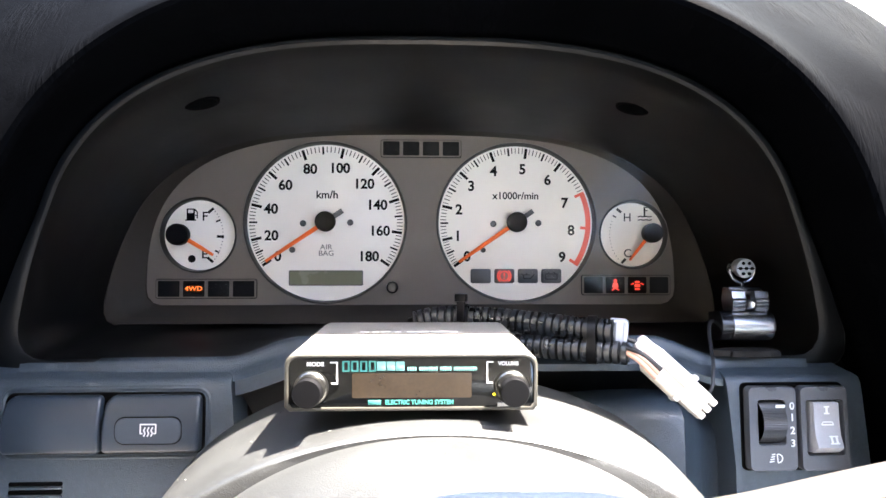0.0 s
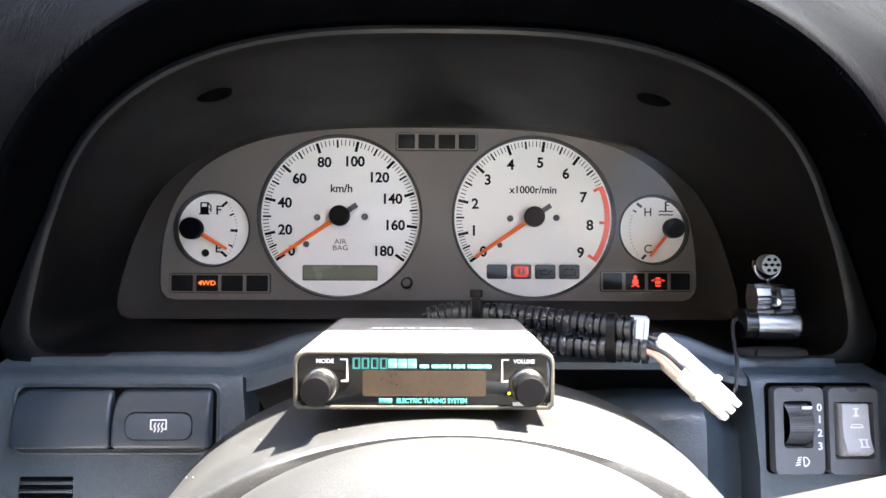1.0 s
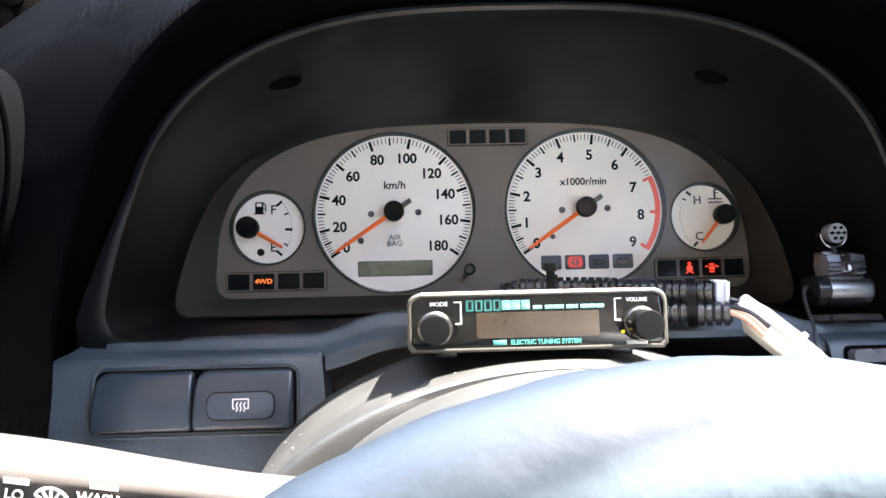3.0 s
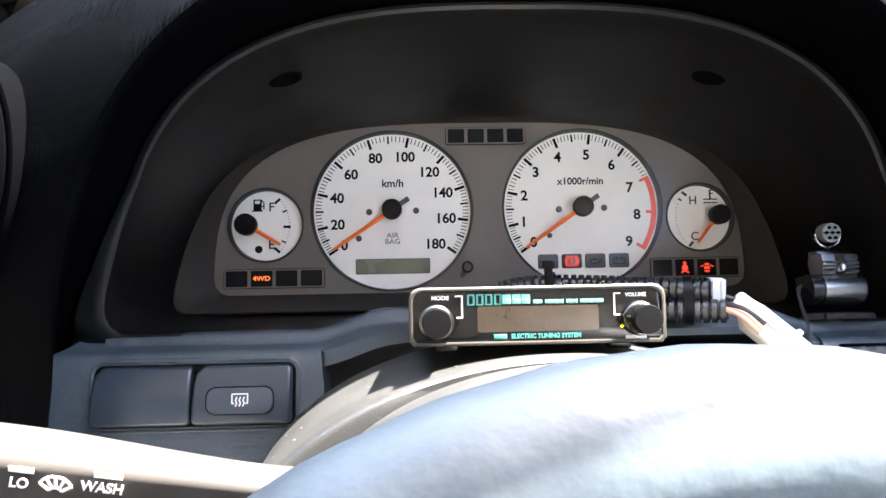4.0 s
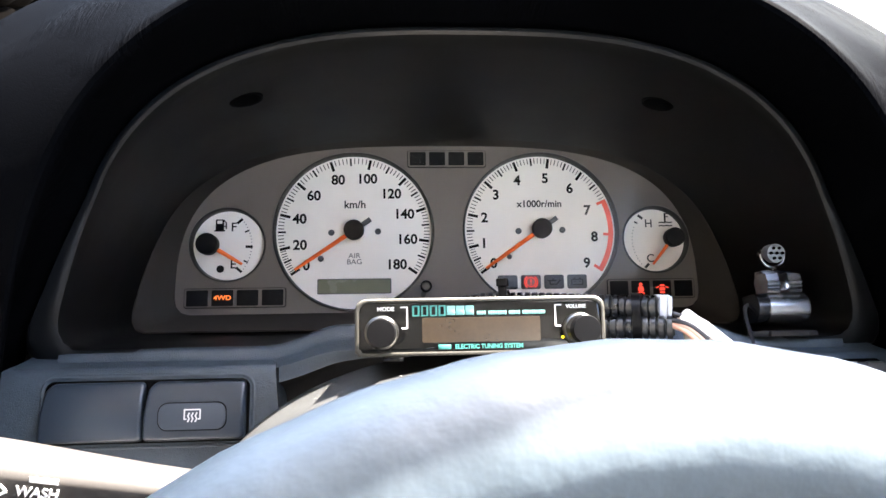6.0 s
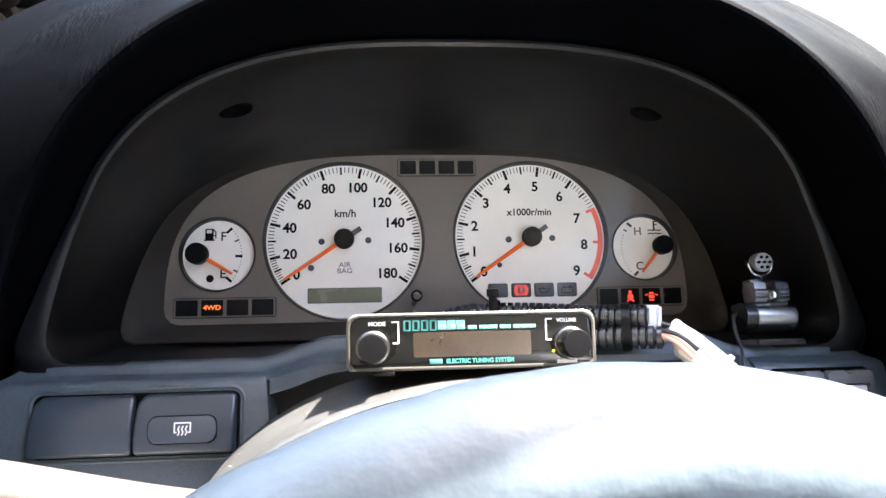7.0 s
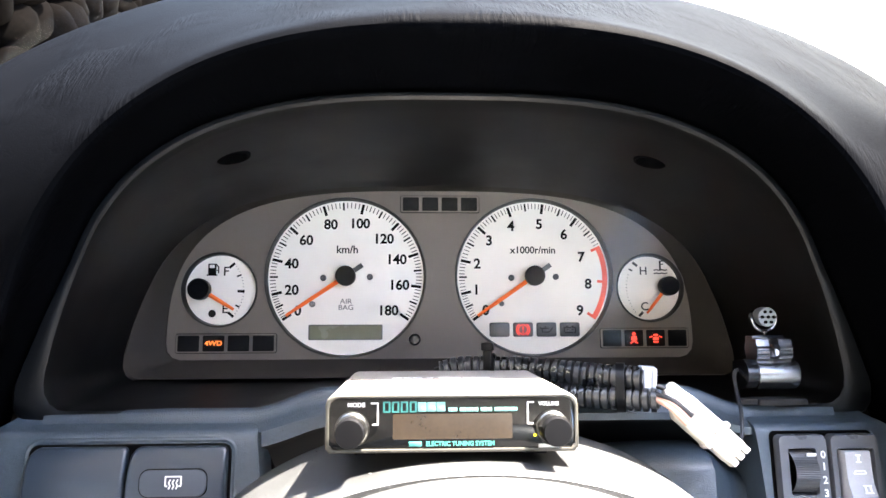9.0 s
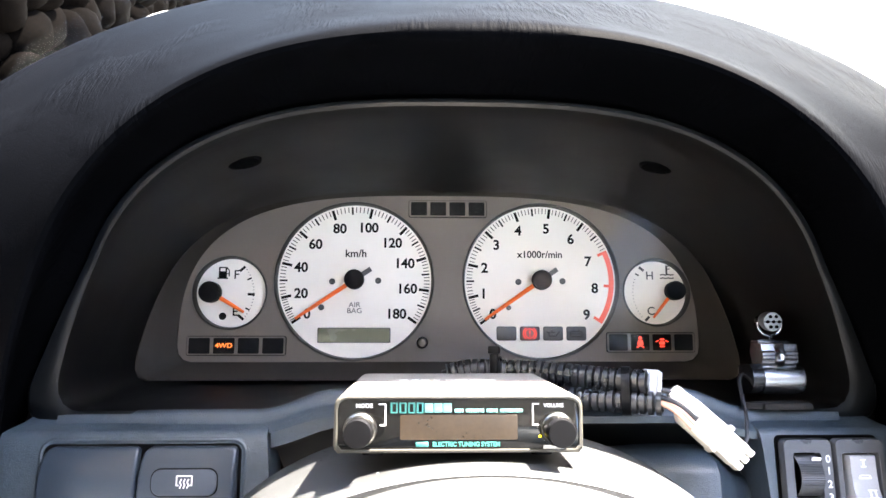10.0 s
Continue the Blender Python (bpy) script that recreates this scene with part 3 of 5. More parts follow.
def dial(name, label):
    """White disc sunk behind the faceplate, in a sloping ring; returns the disc, on which the rest is mounted."""
    x, z, r = DIALS[name]
    disc = part(name, lathe([(r + 0.0010, 0.0005), (r + 0.0010, -0.0008), (r, -0.0010), (0.0, -0.0010)], 96), DIAL, cluster, label)
    disc.location = (x, DEEP, z)
    part("ring", lathe([(r + 0.0004, -0.0006), (r + 0.0006, -0.0030), (r + 0.0012, -DEEP - 0.0004), (r + 0.0015, -DEEP - 0.0011), (r + 0.0020, -DEEP - 0.0012), (r + 0.0024, -DEEP - 0.0006), (r + 0.0025, -DEEP + 0.0004)], 96), RING, disc, "dark grey sloping ring")
    return disc


def needle(disc, x, z, deg, length, cap_r, w=0.0031, proud=0.0100, tail=0.0):
    ca, sa = math.cos(radians(deg)), math.sin(radians(deg))
    bm = bmesh.new()
    sec = []
    for s, ww in ((cap_r * 0.4, w), (length * 0.7, w * 0.85), (length, w * 0.6)):
        c = Vector((x + s * ca, 0, z + s * sa))
        n = Vector((-sa, 0, ca))
        y = -proud * 0.55
        sec.append([bm.verts.new(c + n * ww / 2 + Vector((0, y + 0.0004, 0))), bm.verts.new(c + Vector((0, y - 0.0005, 0))), bm.verts.new(c - n * ww / 2 + Vector((0, y + 0.0004, 0))), bm.verts.new(c + Vector((0, y + 0.0008, 0)))])
    for a, b in zip(sec, sec[1:]):
        for i in range(4):
            bm.faces.new((a[i], a[(i + 1) % 4], b[(i + 1) % 4], b[i]))
    bm.faces.new(sec[0])
    bm.faces.new(sec[-1])
    part("needle", bm, NEEDLE, disc, "bright orange needle", 20)
    cap = lathe([(cap_r * 0.55, -0.001), (cap_r * 0.55, -proud * 0.4), (cap_r * 0.98, -proud * 0.42), (cap_r, -proud * 0.5), (cap_r, -proud * 0.93), (cap_r * 0.96, -proud), (0.0, -proud * 1.01)], 40)
    part("needle_cap", moved(cap, Matrix.Translation((x, 0, z))), CAP, disc, "round black needle cap")
    if tail:
        t = bar(x - cap_r * 0.9 * ca, z - cap_r * 0.9 * sa, x - tail * ca, z - tail * sa, 0.0034, -proud * 0.62, 0.0016)
        part("needle_tail", t, STUB, disc, "grey counterweight tail")


SPEED = (214.4, 193.5, 166.5, 138.6, 108.3, 77.2, 46.4, 18.1, -7.8, -34.5)
REVS = (215.0, 193.2, 167.2, 137.8, 109.8, 81.8, 53.0, 24.0, -4.0, -34.0)

# where the numerals stand on the two large dials
SPEED_AT = ((-0.0332, -0.0238), (-0.0377, -0.0094), (-0.0381, 0.0091), (-0.0283, 0.0257), (-0.0113, 0.0370), (0.0091, 0.0377), (0.0260, 0.0268), (0.0351, 0.0121), (0.0370, -0.0060), (0.0294, -0.0238))
REVS_AT = ((-0.0343, -0.0238), (-0.0408, -0.0094), (-0.0400, 0.0091), (-0.0313, 0.0257), (-0.0155, 0.0362), (0.0049, 0.0377), (0.0226, 0.0302), (0.0347, 0.0140), (0.0392, -0.0053), (0.0328, -0.0242))

speedo = dial("speedometer", "white speedometer dial reading zero")
ticks = []
for v in range(0, 181, 2):
    a = table_angle(SPEED, 20, v)
    if v % 20 == 0:
        part("tick", radial(a, 0.0458, 0.0530, 0.0020), INK, speedo)
    elif v % 10 == 0:
        part("tick", radial(a, 0.0475, 0.0530, 0.0013), INK, speedo)
    else:
        ticks.append(radial(a, 0.0490, 0.0530, 0.00060))
tagged(part("graduation", join(*ticks), INK, speedo), kind="stuff")
for v in range(0, 181, 20):
    x, z = SPEED_AT[v // 20]
    lettering("numeral", str(v), 0.0096, x, -0.0012, z, INK, speedo, bold=0.030)
lettering("lettering", "km/h", 0.0076, 0.0005, -0.0012, 0.0192, INK, speedo, bold=0.018)
lettering("lettering", "AIR", 0.0050, 0.0, -0.0012, -0.0172, GREY_INK, speedo, bold=0.0, stretch=1.1)
lettering("lettering", "BAG", 0.0050, 0.0, -0.0012, -0.0215, GREY_INK, speedo, bold=0.0, stretch=1.1)
frame_out = rrect(0.0512, 0.0106, 0.0008, 3, 0.0, -0.0385)
part("odometer_frame", plate(frame_out, -0.0008, -0.0013, 0.0002), LENS_GREY, speedo)
part("odometer_display", plate(rrect(0.0496, 0.0092, 0.0004, 3, 0.0, -0.0385), -0.0010, -0.0015), LCD, speedo, "blank grey-green liquid crystal display")
for x, z, r in ((-0.0160, -0.0006, 0.0022), (0.0165, 0.0, 0.0022), (-0.0233, -0.0190, 0.0021)):
    part("stop_pin", moved(lathe([(r, -0.0008), (r, -0.0016), (r * 0.75, -0.0021), (r * 0.45, -0.0019), (0.0, -0.0019)], 24), Matrix.Translation((x, 0, z))), STUB, speedo)
needle(speedo, 0, 0.0003, 213.8, 0.0490, 0.0070, tail=0.0138)

tacho = dial("tachometer", "white tachometer dial with a red band above seven")
ticks = []
for v in range(0, 91):
    a = table_angle(REVS, 10, v)
    red = v > 68
    if v % 10 == 0:
        part("tick", radial(a, 0.0458, 0.0530, 0.0020, -0.0014), RED_INK if red else INK, tacho)
    elif v % 5 == 0:
        part("tick", radial(a, 0.0475, 0.0530, 0.0013), INK, tacho) if not red else None
    elif v < 70 and v % 1 == 0 and v % 2 == 0:
        ticks.append(radial(a, 0.0490, 0.0530, 0.00060))
    elif v < 70:
        ticks.append(radial(a, 0.0490, 0.0530, 0.00045))
tagged(part("graduation", join(*ticks), INK, tacho), kind="stuff")
band = []
for i in range(41):
    a = REVS[7] + (REVS[9] - REVS[7]) * i / 40
    band.append([Vector((*polar(a, r),)).to_3d() for r in (0.0494, 0.0531)])
bm = grid([[Vector((p.x, -0.0013, p.y)) for p in r] for r in band])
bmesh.ops.solidify(bm, geom=bm.faces[:], thickness=0.0002)
part("red_band", bm, RED_INK, tacho, "curved red band")
for v in range(10):
    x, z = REVS_AT[v]
    lettering("numeral", str(v), 0.0098, x, -0.0012, z, INK, tacho, bold=0.030)
lettering("lettering", "x1000r/min", 0.0070, 0.0, -0.0012, 0.0190, INK, tacho, bold=0.018)
for x, z, r in ((-0.0158, -0.0006, 0.0022), (0.0160, 0.0, 0.0022), (-0.0230, -0.0190, 0.0018)):
    part("stop_pin", moved(lathe([(r, -0.0008), (r, -0.0016), (r * 0.75, -0.0021), (r * 0.45, -0.0019), (0.0, -0.0019)], 24), Matrix.Translation((x, 0, z))), STUB, tacho)
for i in range(4):
    cx = -0.0248 + 0.0166 * i
    part("warning_lens", plate(rrect(0.0142, 0.0100, 0.0014, 4, cx, -0.0372), -0.0008, -0.0014, 0.0002), LENS_GREY, tacho, "dark grey unlit warning lens")
y = -0.0016
# brake warning: ring with an exclamation mark between two arcs
bx, bz = -0.0248 + 0.0166, -0.0372
sym = [bar(bx, bz - 0.0004, bx, bz + 0.0022, 0.0009, y), bar(bx, bz - 0.0021, bx, bz - 0.0012, 0.0009, y)]
for r, a0, a1 in ((0.0033, 0, 360), (0.0046, 125, 235), (0.0046, -55, 55)):
    steps = 20
    for i in range(steps):
        p, q = polar(a0 + (a1 - a0) * i / steps, r), polar(a0 + (a1 - a0) * (i + 1) / steps, r)
        sym.append(bar(bx + p[0], bz + p[1], bx + q[0], bz + q[1], 0.0007, y))
part("brake_symbol", join(*sym), GLOW_RED, tacho, "lit red brake warning symbol")
ox, oz = bx + 0.0166, bz
part("oil_symbol", join(bar(ox - 0.003, oz - 0.0018, ox + 0.0018, oz - 0.0018, 0.0007, y), bar(ox + 0.0018, oz - 0.0018, ox + 0.0046, oz + 0.0014, 0.0007, y), bar(ox - 0.003, oz - 0.0018, ox - 0.003, oz + 0.0008, 0.0007, y), bar(ox - 0.003, oz + 0.0008, ox + 0.0016, oz + 0.0008, 0.0007, y), bar(ox - 0.0048, oz + 0.0014, ox - 0.003, oz + 0.0004, 0.0007, y), bar(ox - 0.0008, oz + 0.0008, ox - 0.0008, oz + 0.0022, 0.0007, y)), LENS_DARK, tacho)
ax, az = ox + 0.0166, bz
part("battery_symbol", join(bar(ax - 0.004, az - 0.0022, ax + 0.004, az - 0.0022, 0.0006, y), bar(ax - 0.004, az + 0.0014, ax + 0.004, az + 0.0014, 0.0006, y), bar(ax - 0.004, az - 0.0022, ax - 0.004, az + 0.0014, 0.0006, y), bar(ax + 0.004, az - 0.0022, ax + 0.004, az + 0.0014, 0.0006, y), bar(ax - 0.0026, az + 0.0022, ax - 0.0014, az + 0.0022, 0.0009, y), bar(ax + 0.0014, az + 0.0022, ax + 0.0026, az + 0.0022, 0.0009, y), bar(ax - 0.0026, az, ax - 0.0012, az, 0.0005, y), bar(ax + 0.0012, az, ax + 0.0026, az, 0.0005, y)), LENS_DARK, tacho)
needle(tacho, 0, 0.0003, 214.6, 0.0490, 0.0070, tail=0.0138)

fuel = dial("fuel_gauge", "small white fuel gauge reading nearly empty")
px = -0.0125
for deg, r0, r1, w in ((41, 0.0235, 0.0285, 0.0018), (22, 0.0250, 0.0282, 0.0011), (-2, 0.0238, 0.0287, 0.0018), (-25, 0.0250, 0.0282, 0.0011), (-41, 0.0235, 0.0285, 0.0018)):
    x0, z0 = polar(deg, r0)
    x1, z1 = polar(deg, r1)
    part("tick", bar(px + x0, z0, px + x1, z1, w, -0.0012), INK, fuel)
dots = []
for i in range(17):
    a = 36 - 72 * i / 16
    (x0, z0), (x1, z1) = polar(a, 0.0276), polar(a, 0.0284)
    dots.append(bar(px + x0, z0, px + x1, z1, 0.0004, -0.0012))
tagged(part("graduation", join(*dots), INK, fuel), kind="stuff")
lettering("lettering", "F", 0.0088, 0.0031, -0.0012, 0.0127, INK, fuel, bold=0.01)
lettering("lettering", "E", 0.0088, 0.0031, -0.0012, -0.0133, INK, fuel, bold=0.01)
gx, gz = -0.0065, 0.0146
pump = [plate(rrect(0.0056, 0.0076, 0.0006, 2, gx, gz), -0.0010, -0.0014), bar(gx - 0.0036, gz - 0.0042, gx + 0.0036, gz - 0.0042, 0.0010, -0.0014), bar(gx + 0.0028, gz - 0.001, gx + 0.0044, gz - 0.001, 0.0006, -0.0014), bar(gx + 0.0044, gz - 0.003, gx + 0.0044, gz + 0.0014, 0.0008, -0.0014), bar(gx + 0.0044, gz + 0.0014, gx + 0.0026, gz + 0.0034, 0.0008, -0.0014)]
part("pump_symbol", join(*pump), INK, fuel, "black fuel pump symbol")
part("pump_window", plate(rrect(0.0034, 0.0022, 0.0003, 2, gx, gz + 0.0018), -0.0012, -0.0017), DIAL, fuel)
part("low_fuel_lamp", moved(lathe([(0.0026, -0.0008), (0.0026, -0.0013), (0.0, -0.0014)], 24), Matrix.Translation((-0.0055, 0, -0.0163))), LENS_DARK, fuel)
needle(fuel, px, 0.0, -31.0, 0.0268, 0.0074, proud=0.0125)

temp = dial("temperature_gauge", "small white temperature gauge with the needle on cold")
tx = 0.0122
for deg, r0, r1, w in ((141, 0.0250, 0.0292, 0.0018), (152, 0.0262, 0.0290, 0.0011), (226, 0.0238, 0.0280, 0.0018)):
    x0, z0 = polar(deg, r0)
    x1, z1 = polar(deg, r1)
    part("tick", bar(tx + x0, z0, tx + x1, z1, w, -0.0012), GREY_INK, temp)
dots = []
for i in range(13):
    a = 160 + 58 * i / 12
    (x0, z0), (x1, z1) = polar(a, 0.0274), polar(a, 0.0282)
    dots.append(bar(tx + x0, z0, tx + x1, z1, 0.0004, -0.0012))
tagged(part("graduation", join(*dots), GREY_INK, temp), kind="stuff")
lettering("lettering", "H", 0.0082, -0.0030, -0.0012, 0.0120, GREY_INK, temp, bold=0.01)
lettering("lettering", "C", 0.0082, -0.0030, -0.0012, -0.0134, GREY_INK, temp, bold=0.01)
gx, gz = 0.0096, 0.0145
wave = [bar(gx - 0.0002, gz - 0.002, gx - 0.0002, gz + 0.0052, 0.0012, -0.0013), bar(gx, gz + 0.0048, gx + 0.0026, gz + 0.0048, 0.0007, -0.0013), bar(gx, gz + 0.0026, gx + 0.0022, gz + 0.0026, 0.0007, -0.0013)]
for i in range(5):
    wave.append(bar(gx - 0.005 + 0.002 * i, gz - 0.0018 + (0.0004 if i % 2 else 0), gx - 0.003 + 0.002 * i, gz - 0.0018 + (0 if i % 2 else 0.0004), 0.0008, -0.0013))
    wave.append(bar(gx - 0.005 + 0.002 * i, gz - 0.0042 + (0.0004 if i % 2 else 0), gx - 0.003 + 0.002 * i, gz - 0.0042 + (0 if i % 2 else 0.0004), 0.0008, -0.0013))
part("coolant_symbol", join(*wave), INK, temp, "black coolant thermometer symbol")
needle(temp, tx, 0.0008, 231.0, 0.0245, 0.0068, w=0.0026, proud=0.0125)


def lamp_row(x0, x1, z0, z1, label):
    """Four warning lenses in one thin outlined frame."""
    cx, cz, w, h = (x0 + x1) / 2, (z0 + z1) / 2, x1 - x0, z1 - z0
    row = part("warning_strip", plate(rrect(w, h, 0.0016, 4, cx, cz), 0.0002, -0.0010, 0.0003), LENS_DARK, cluster, label)
    part("row_panel", plate(rrect(w - 0.0009, h - 0.0009, 0.0013, 4, cx, cz), -0.0006, -0.0013), FACE, row)
    pitch = (w - 0.0012) / 4
    cells = []
    for i in range(4):
        x = x0 + 0.0006 + pitch * (i + 0.5)
        part("warning_lens", plate(rrect(pitch - 0.0023, h - 0.0028, 0.0007, 3, x, cz), -0.0008, -0.0017, 0.0002), LENS_DARK, row)
        cells.append((x, cz))
    return row, cells


row, cells = lamp_row(-0.1796, -0.1115, -0.0527, -0.0392, "row of four dark warning lenses, one lit orange")
lettering("lettering", "4WD", 0.0045, cells[1][0], -0.0018, cells[1][1], GLOW_ORANGE, row, "lit orange lettering", bold=0.008, stretch=1.15)
row, cells = lamp_row(-0.0278, 0.0283, 0.0447, 0.0572, "row of four dark unlit warning lenses")
row, cells = lamp_row(0.1118, 0.1748, -0.0507, -0.0366, "row of four dark warning lenses, two lit red")
x, z = cells[1]
y = -0.0019
belt = [moved(lathe([(0.0012, 0.0002), (0.0012, 0.0), (0, 0)], 16), Matrix.Translation((x, y, z + 0.0030))), bar(x, z - 0.0024, x, z + 0.0016, 0.0022, y), bar(x - 0.0026, z - 0.0036, x - 0.0004, z - 0.0022, 0.0010, y), bar(x + 0.0026, z - 0.0036, x + 0.0004, z - 0.0022, 0.0010, y), bar(x - 0.0018, z - 0.0016, x - 0.0014, z + 0.0012, 0.0007, y), bar(x + 0.0018, z - 0.0016, x + 0.0014, z + 0.0012, 0.0007, y)]
part("seat_belt_symbol", join(*belt), GLOW_RED, row, "lit red seat belt symbol")
x, z = cells[2]
car = [plate(rrect(0.0040, 0.0022, 0.0007, 3, x, z - 0.0004), y + 0.0002, y), plate(rrect(0.0032, 0.0014, 0.0005, 3, x, z + 0.0021), y + 0.0002, y - 0.0001), plate(rrect(0.0036, 0.0012, 0.0005, 3, x, z - 0.0028), y + 0.0002, y - 0.0001), bar(x - 0.0024, z + 0.0012, x - 0.0046, z + 0.0004, 0.0008, y), bar(x + 0.0024, z + 0.0012, x + 0.0046, z + 0.0004, 0.0008, y)]
part("open_door_symbol", join(*car), GLOW_RED, row, "lit red open door symbol")

knob_end = Vector((-0.0180, -0.0500, -0.0440))
part("trip_stem", tube([Vector((-0.0180, 0.002, -0.0460)), Vector((-0.0180, -0.044, -0.0443))], 0.0017, 16), GLOSS_BLACK, cluster)
part("trip_knob", moved(lathe([(0.0024, 0.008), (0.0032, 0.0072), (0.0038, 0.001), (0.0036, 0.0), (0.0028, -0.0005), (0.0024, -0.0001), (0.0, -0.0001)], 28), Matrix.Translation(knob_end)), GLOSS_BLACK, cluster, "black trip reset knob on a long stem")

# hazy clear lens, leaning towards the driver at its top
lens_rim = [(x - 0.004, z) for x, z in spaced(arch(0.1880, 0.0575, -0.0640, 3.1, 0.006, 0.011), N_OUT)]
bm = bmesh.new()
bm.faces.new([bm.verts.new((x, -0.0140 - 0.16 * (z + 0.064), z)) for x, z in lens_rim])
lens = part("clear_lens", bm, GAUGE_LENS, cluster, "hazy clear plastic lens")
lens.visible_shadow = False


# ---- switches ----
def big_button(label, category, x, w, symbol):
    """A wide convex push button with rounded corners."""
    name = "defogger_switch" if symbol else "switch_blank"
    ob = thing(name, label, category, at=(x, -0.1203, -0.1098), turn=(-2.0, 0, 0))
    a, b, nx, nz = w / 2, 0.0141, 44, 30
    rows = []
    for j in range(nz + 1):
        v = math.sin(math.pi / 2 * (-1 + 2 * j / nz))
        row = []
        for i in range(nx + 1):
            u = math.sin(math.pi / 2 * (-1 + 2 * i / nx))
            xx, zz = u * a, v * b
            r = 0.0050 if u < 0 < v else 0.0026
            cx, cz = (abs(xx) - a + r) / r, (abs(zz) - b + r) / r
            gap = min(a - abs(xx), b - abs(zz))
            if cx > 0 and cz > 0:
                mx, mz = cx * math.sqrt(1 - cz * cz / 2), cz * math.sqrt(1 - cx * cx / 2)
                gap = r * (1 - min(1.0, math.hypot(mx, mz)))
                xx, zz = math.copysign(a - r + r * mx, xx), math.copysign(b - r + r * mz, zz)
            k = 1 - min(1.0, gap / 0.0014)
            y = -0.0086 + 0.0030 * max(0.0, v + 0.2) ** 2 + 0.0030 * max(0.0, -v - 0.1) ** 2 + 0.0014 * (1 - math.sqrt(1 - k * k))
            row.append(Vector((xx + 0.0011 * v * max(0.0, -u), y, zz)))
        rows.append(row)
    rows = [[Vector((p.x, 0.004, p.z)) for p in rows[0]]] + rows + [[Vector((p.x, 0.004, p.z)) for p in rows[-1]]]
    rows = [[Vector((r[0].x, 0.004, r[0].z))] + r + [Vector((r[-1].x, 0.004, r[-1].z))] for r in rows]
    part("button", grid(rows), BUTTON, ob, angle=50)
    part("button_seat", plate(rrect(w + 0.0010, 0.0290, 0.0035, 6), 0.0042, -0.0016, 0.0003), RECESS, ob, "black seat behind the button")
    if symbol:
        cx, cz = -0.0006, -0.0026
        # dark plate under the pad draws the groove's shade
        part("pad_groove", plate(rrect(0.0326, 0.0134, 0.0047, 8, cx, cz), -0.0060, -0.0086, 0.0003), RECESS, ob, "thin dark plate as the shaded groove")
        part("button_pad", plate(rrect(0.0316, 0.0124, 0.0043, 8, cx, cz), -0.0060, -0.0091, 0.0005, 3), SWITCH_PAD, ob, "lighter grey rounded pad")
        y, cx, cz = -0.0094, -0.0004, -0.0022
        lines = [bar(cx - 0.0042, cz + 0.0032, cx + 0.0042, cz + 0.0032, 0.0007, y), bar(cx - 0.0042, cz - 0.0018, cx - 0.0042, cz + 0.0034, 0.0007, y), bar(cx + 0.0042, cz - 0.0018, cx + 0.0042, cz + 0.0034, 0.0007, y), bar(cx - 0.0044, cz - 0.0018, cx - 0.0030, cz - 0.0018, 0.0007, y), bar(cx + 0.0030, cz - 0.0018, cx + 0.0044, cz - 0.0018, 0.0007, y)]
        for i in (-1, 0, 1):
            wx = cx + 0.0020 * i
            lines += [bar(wx - 0.0004, cz - 0.0034, wx + 0.0005, cz - 0.0016, 0.0007, y), bar(wx + 0.0005, cz - 0.0018, wx - 0.0004, cz, 0.0007, y), bar(wx - 0.0004, cz - 0.0002, wx + 0.0005, cz + 0.0016, 0.0007, y)]
        part("defogger_symbol", moved(join(*lines), Matrix.Translation((0, 0, -0.0003)) @ Matrix.Diagonal((0.88, 1, 0.88, 1))), WHITE_INK, ob, "white rear window defogger symbol")
    return ob


# one shared recess with a soft raised rim takes both buttons
RECESS_POSE = Matrix.Translation((-0.1584, -0.1210, -0.1098)) @ Matrix.Rotation(radians(-2.6), 4, "X")
# black plate lies on the panel and carries the gap's shade
part("switch_recess", moved(plate(rrect(0.0980, 0.0302, 0.0045, 8), 0.004, -0.0005, 0.0002), RECESS_POSE), RECESS, left_panel, "black plate as the shaded gap round the buttons")
rim_rows = [[Vector((x, y, z)) for x, z in rrect(0.0974 + 2 * g, 0.0298 + 2 * g, 0.0045 + g, 8)] for g, y in ((0.0034, 0.0006), (0.0028, -0.0001), (0.0023, -0.0004), (0.0019, -0.0004), (0.0014, -0.0002), (0.0, 0.0006))]
part("recess_rim", moved(grid(rim_rows, closed=True), RECESS_POSE), PANEL, left_panel, "rounded rim round the switches")
big_button("plain charcoal blank switch cover in the dashboard", "switch blank", -0.1826, 0.0470, False)
big_button("charcoal rear defogger push button in the dashboard", "switch", -0.1342, 0.0468, True)

part("switch_seat", moved(plate(rrect(0.0545, 0.0450, 0.0030, 5, 0, 0), 0.004, -0.0012, 0.0004), Matrix.Translation((0.1924, -0.1208, -0.1145)) @ Matrix.Rotation(radians(-2.5), 4, "X")), RECESS, right_panel)


def bezel(w, h, hole_w, hole_h, hx, hz, depth):
    """A rounded frame with an opening through it."""
    out = rrect(w, h, 0.0028, 6)
    hole = rrect(hole_w, hole_h, 0.0016, 6, hx, hz)
    rows = []
    for ring, y in ((out, 0.0), (out, -depth + 0.0014), ([(x * 0.965, z * 0.98) for x, z in out], -depth), (hole, -depth), ([(hx + (x - hx) * 0.95, hz + (z - hz) * 0.97) for x, z in hole], -depth + 0.0010), ([(hx + (x - hx) * 0.95, hz + (z - hz) * 0.97) for x, z in hole], 0.001)):
        rows.append([Vector((x, y, z)) for x, z in ring])
    return grid(rows, closed=True)


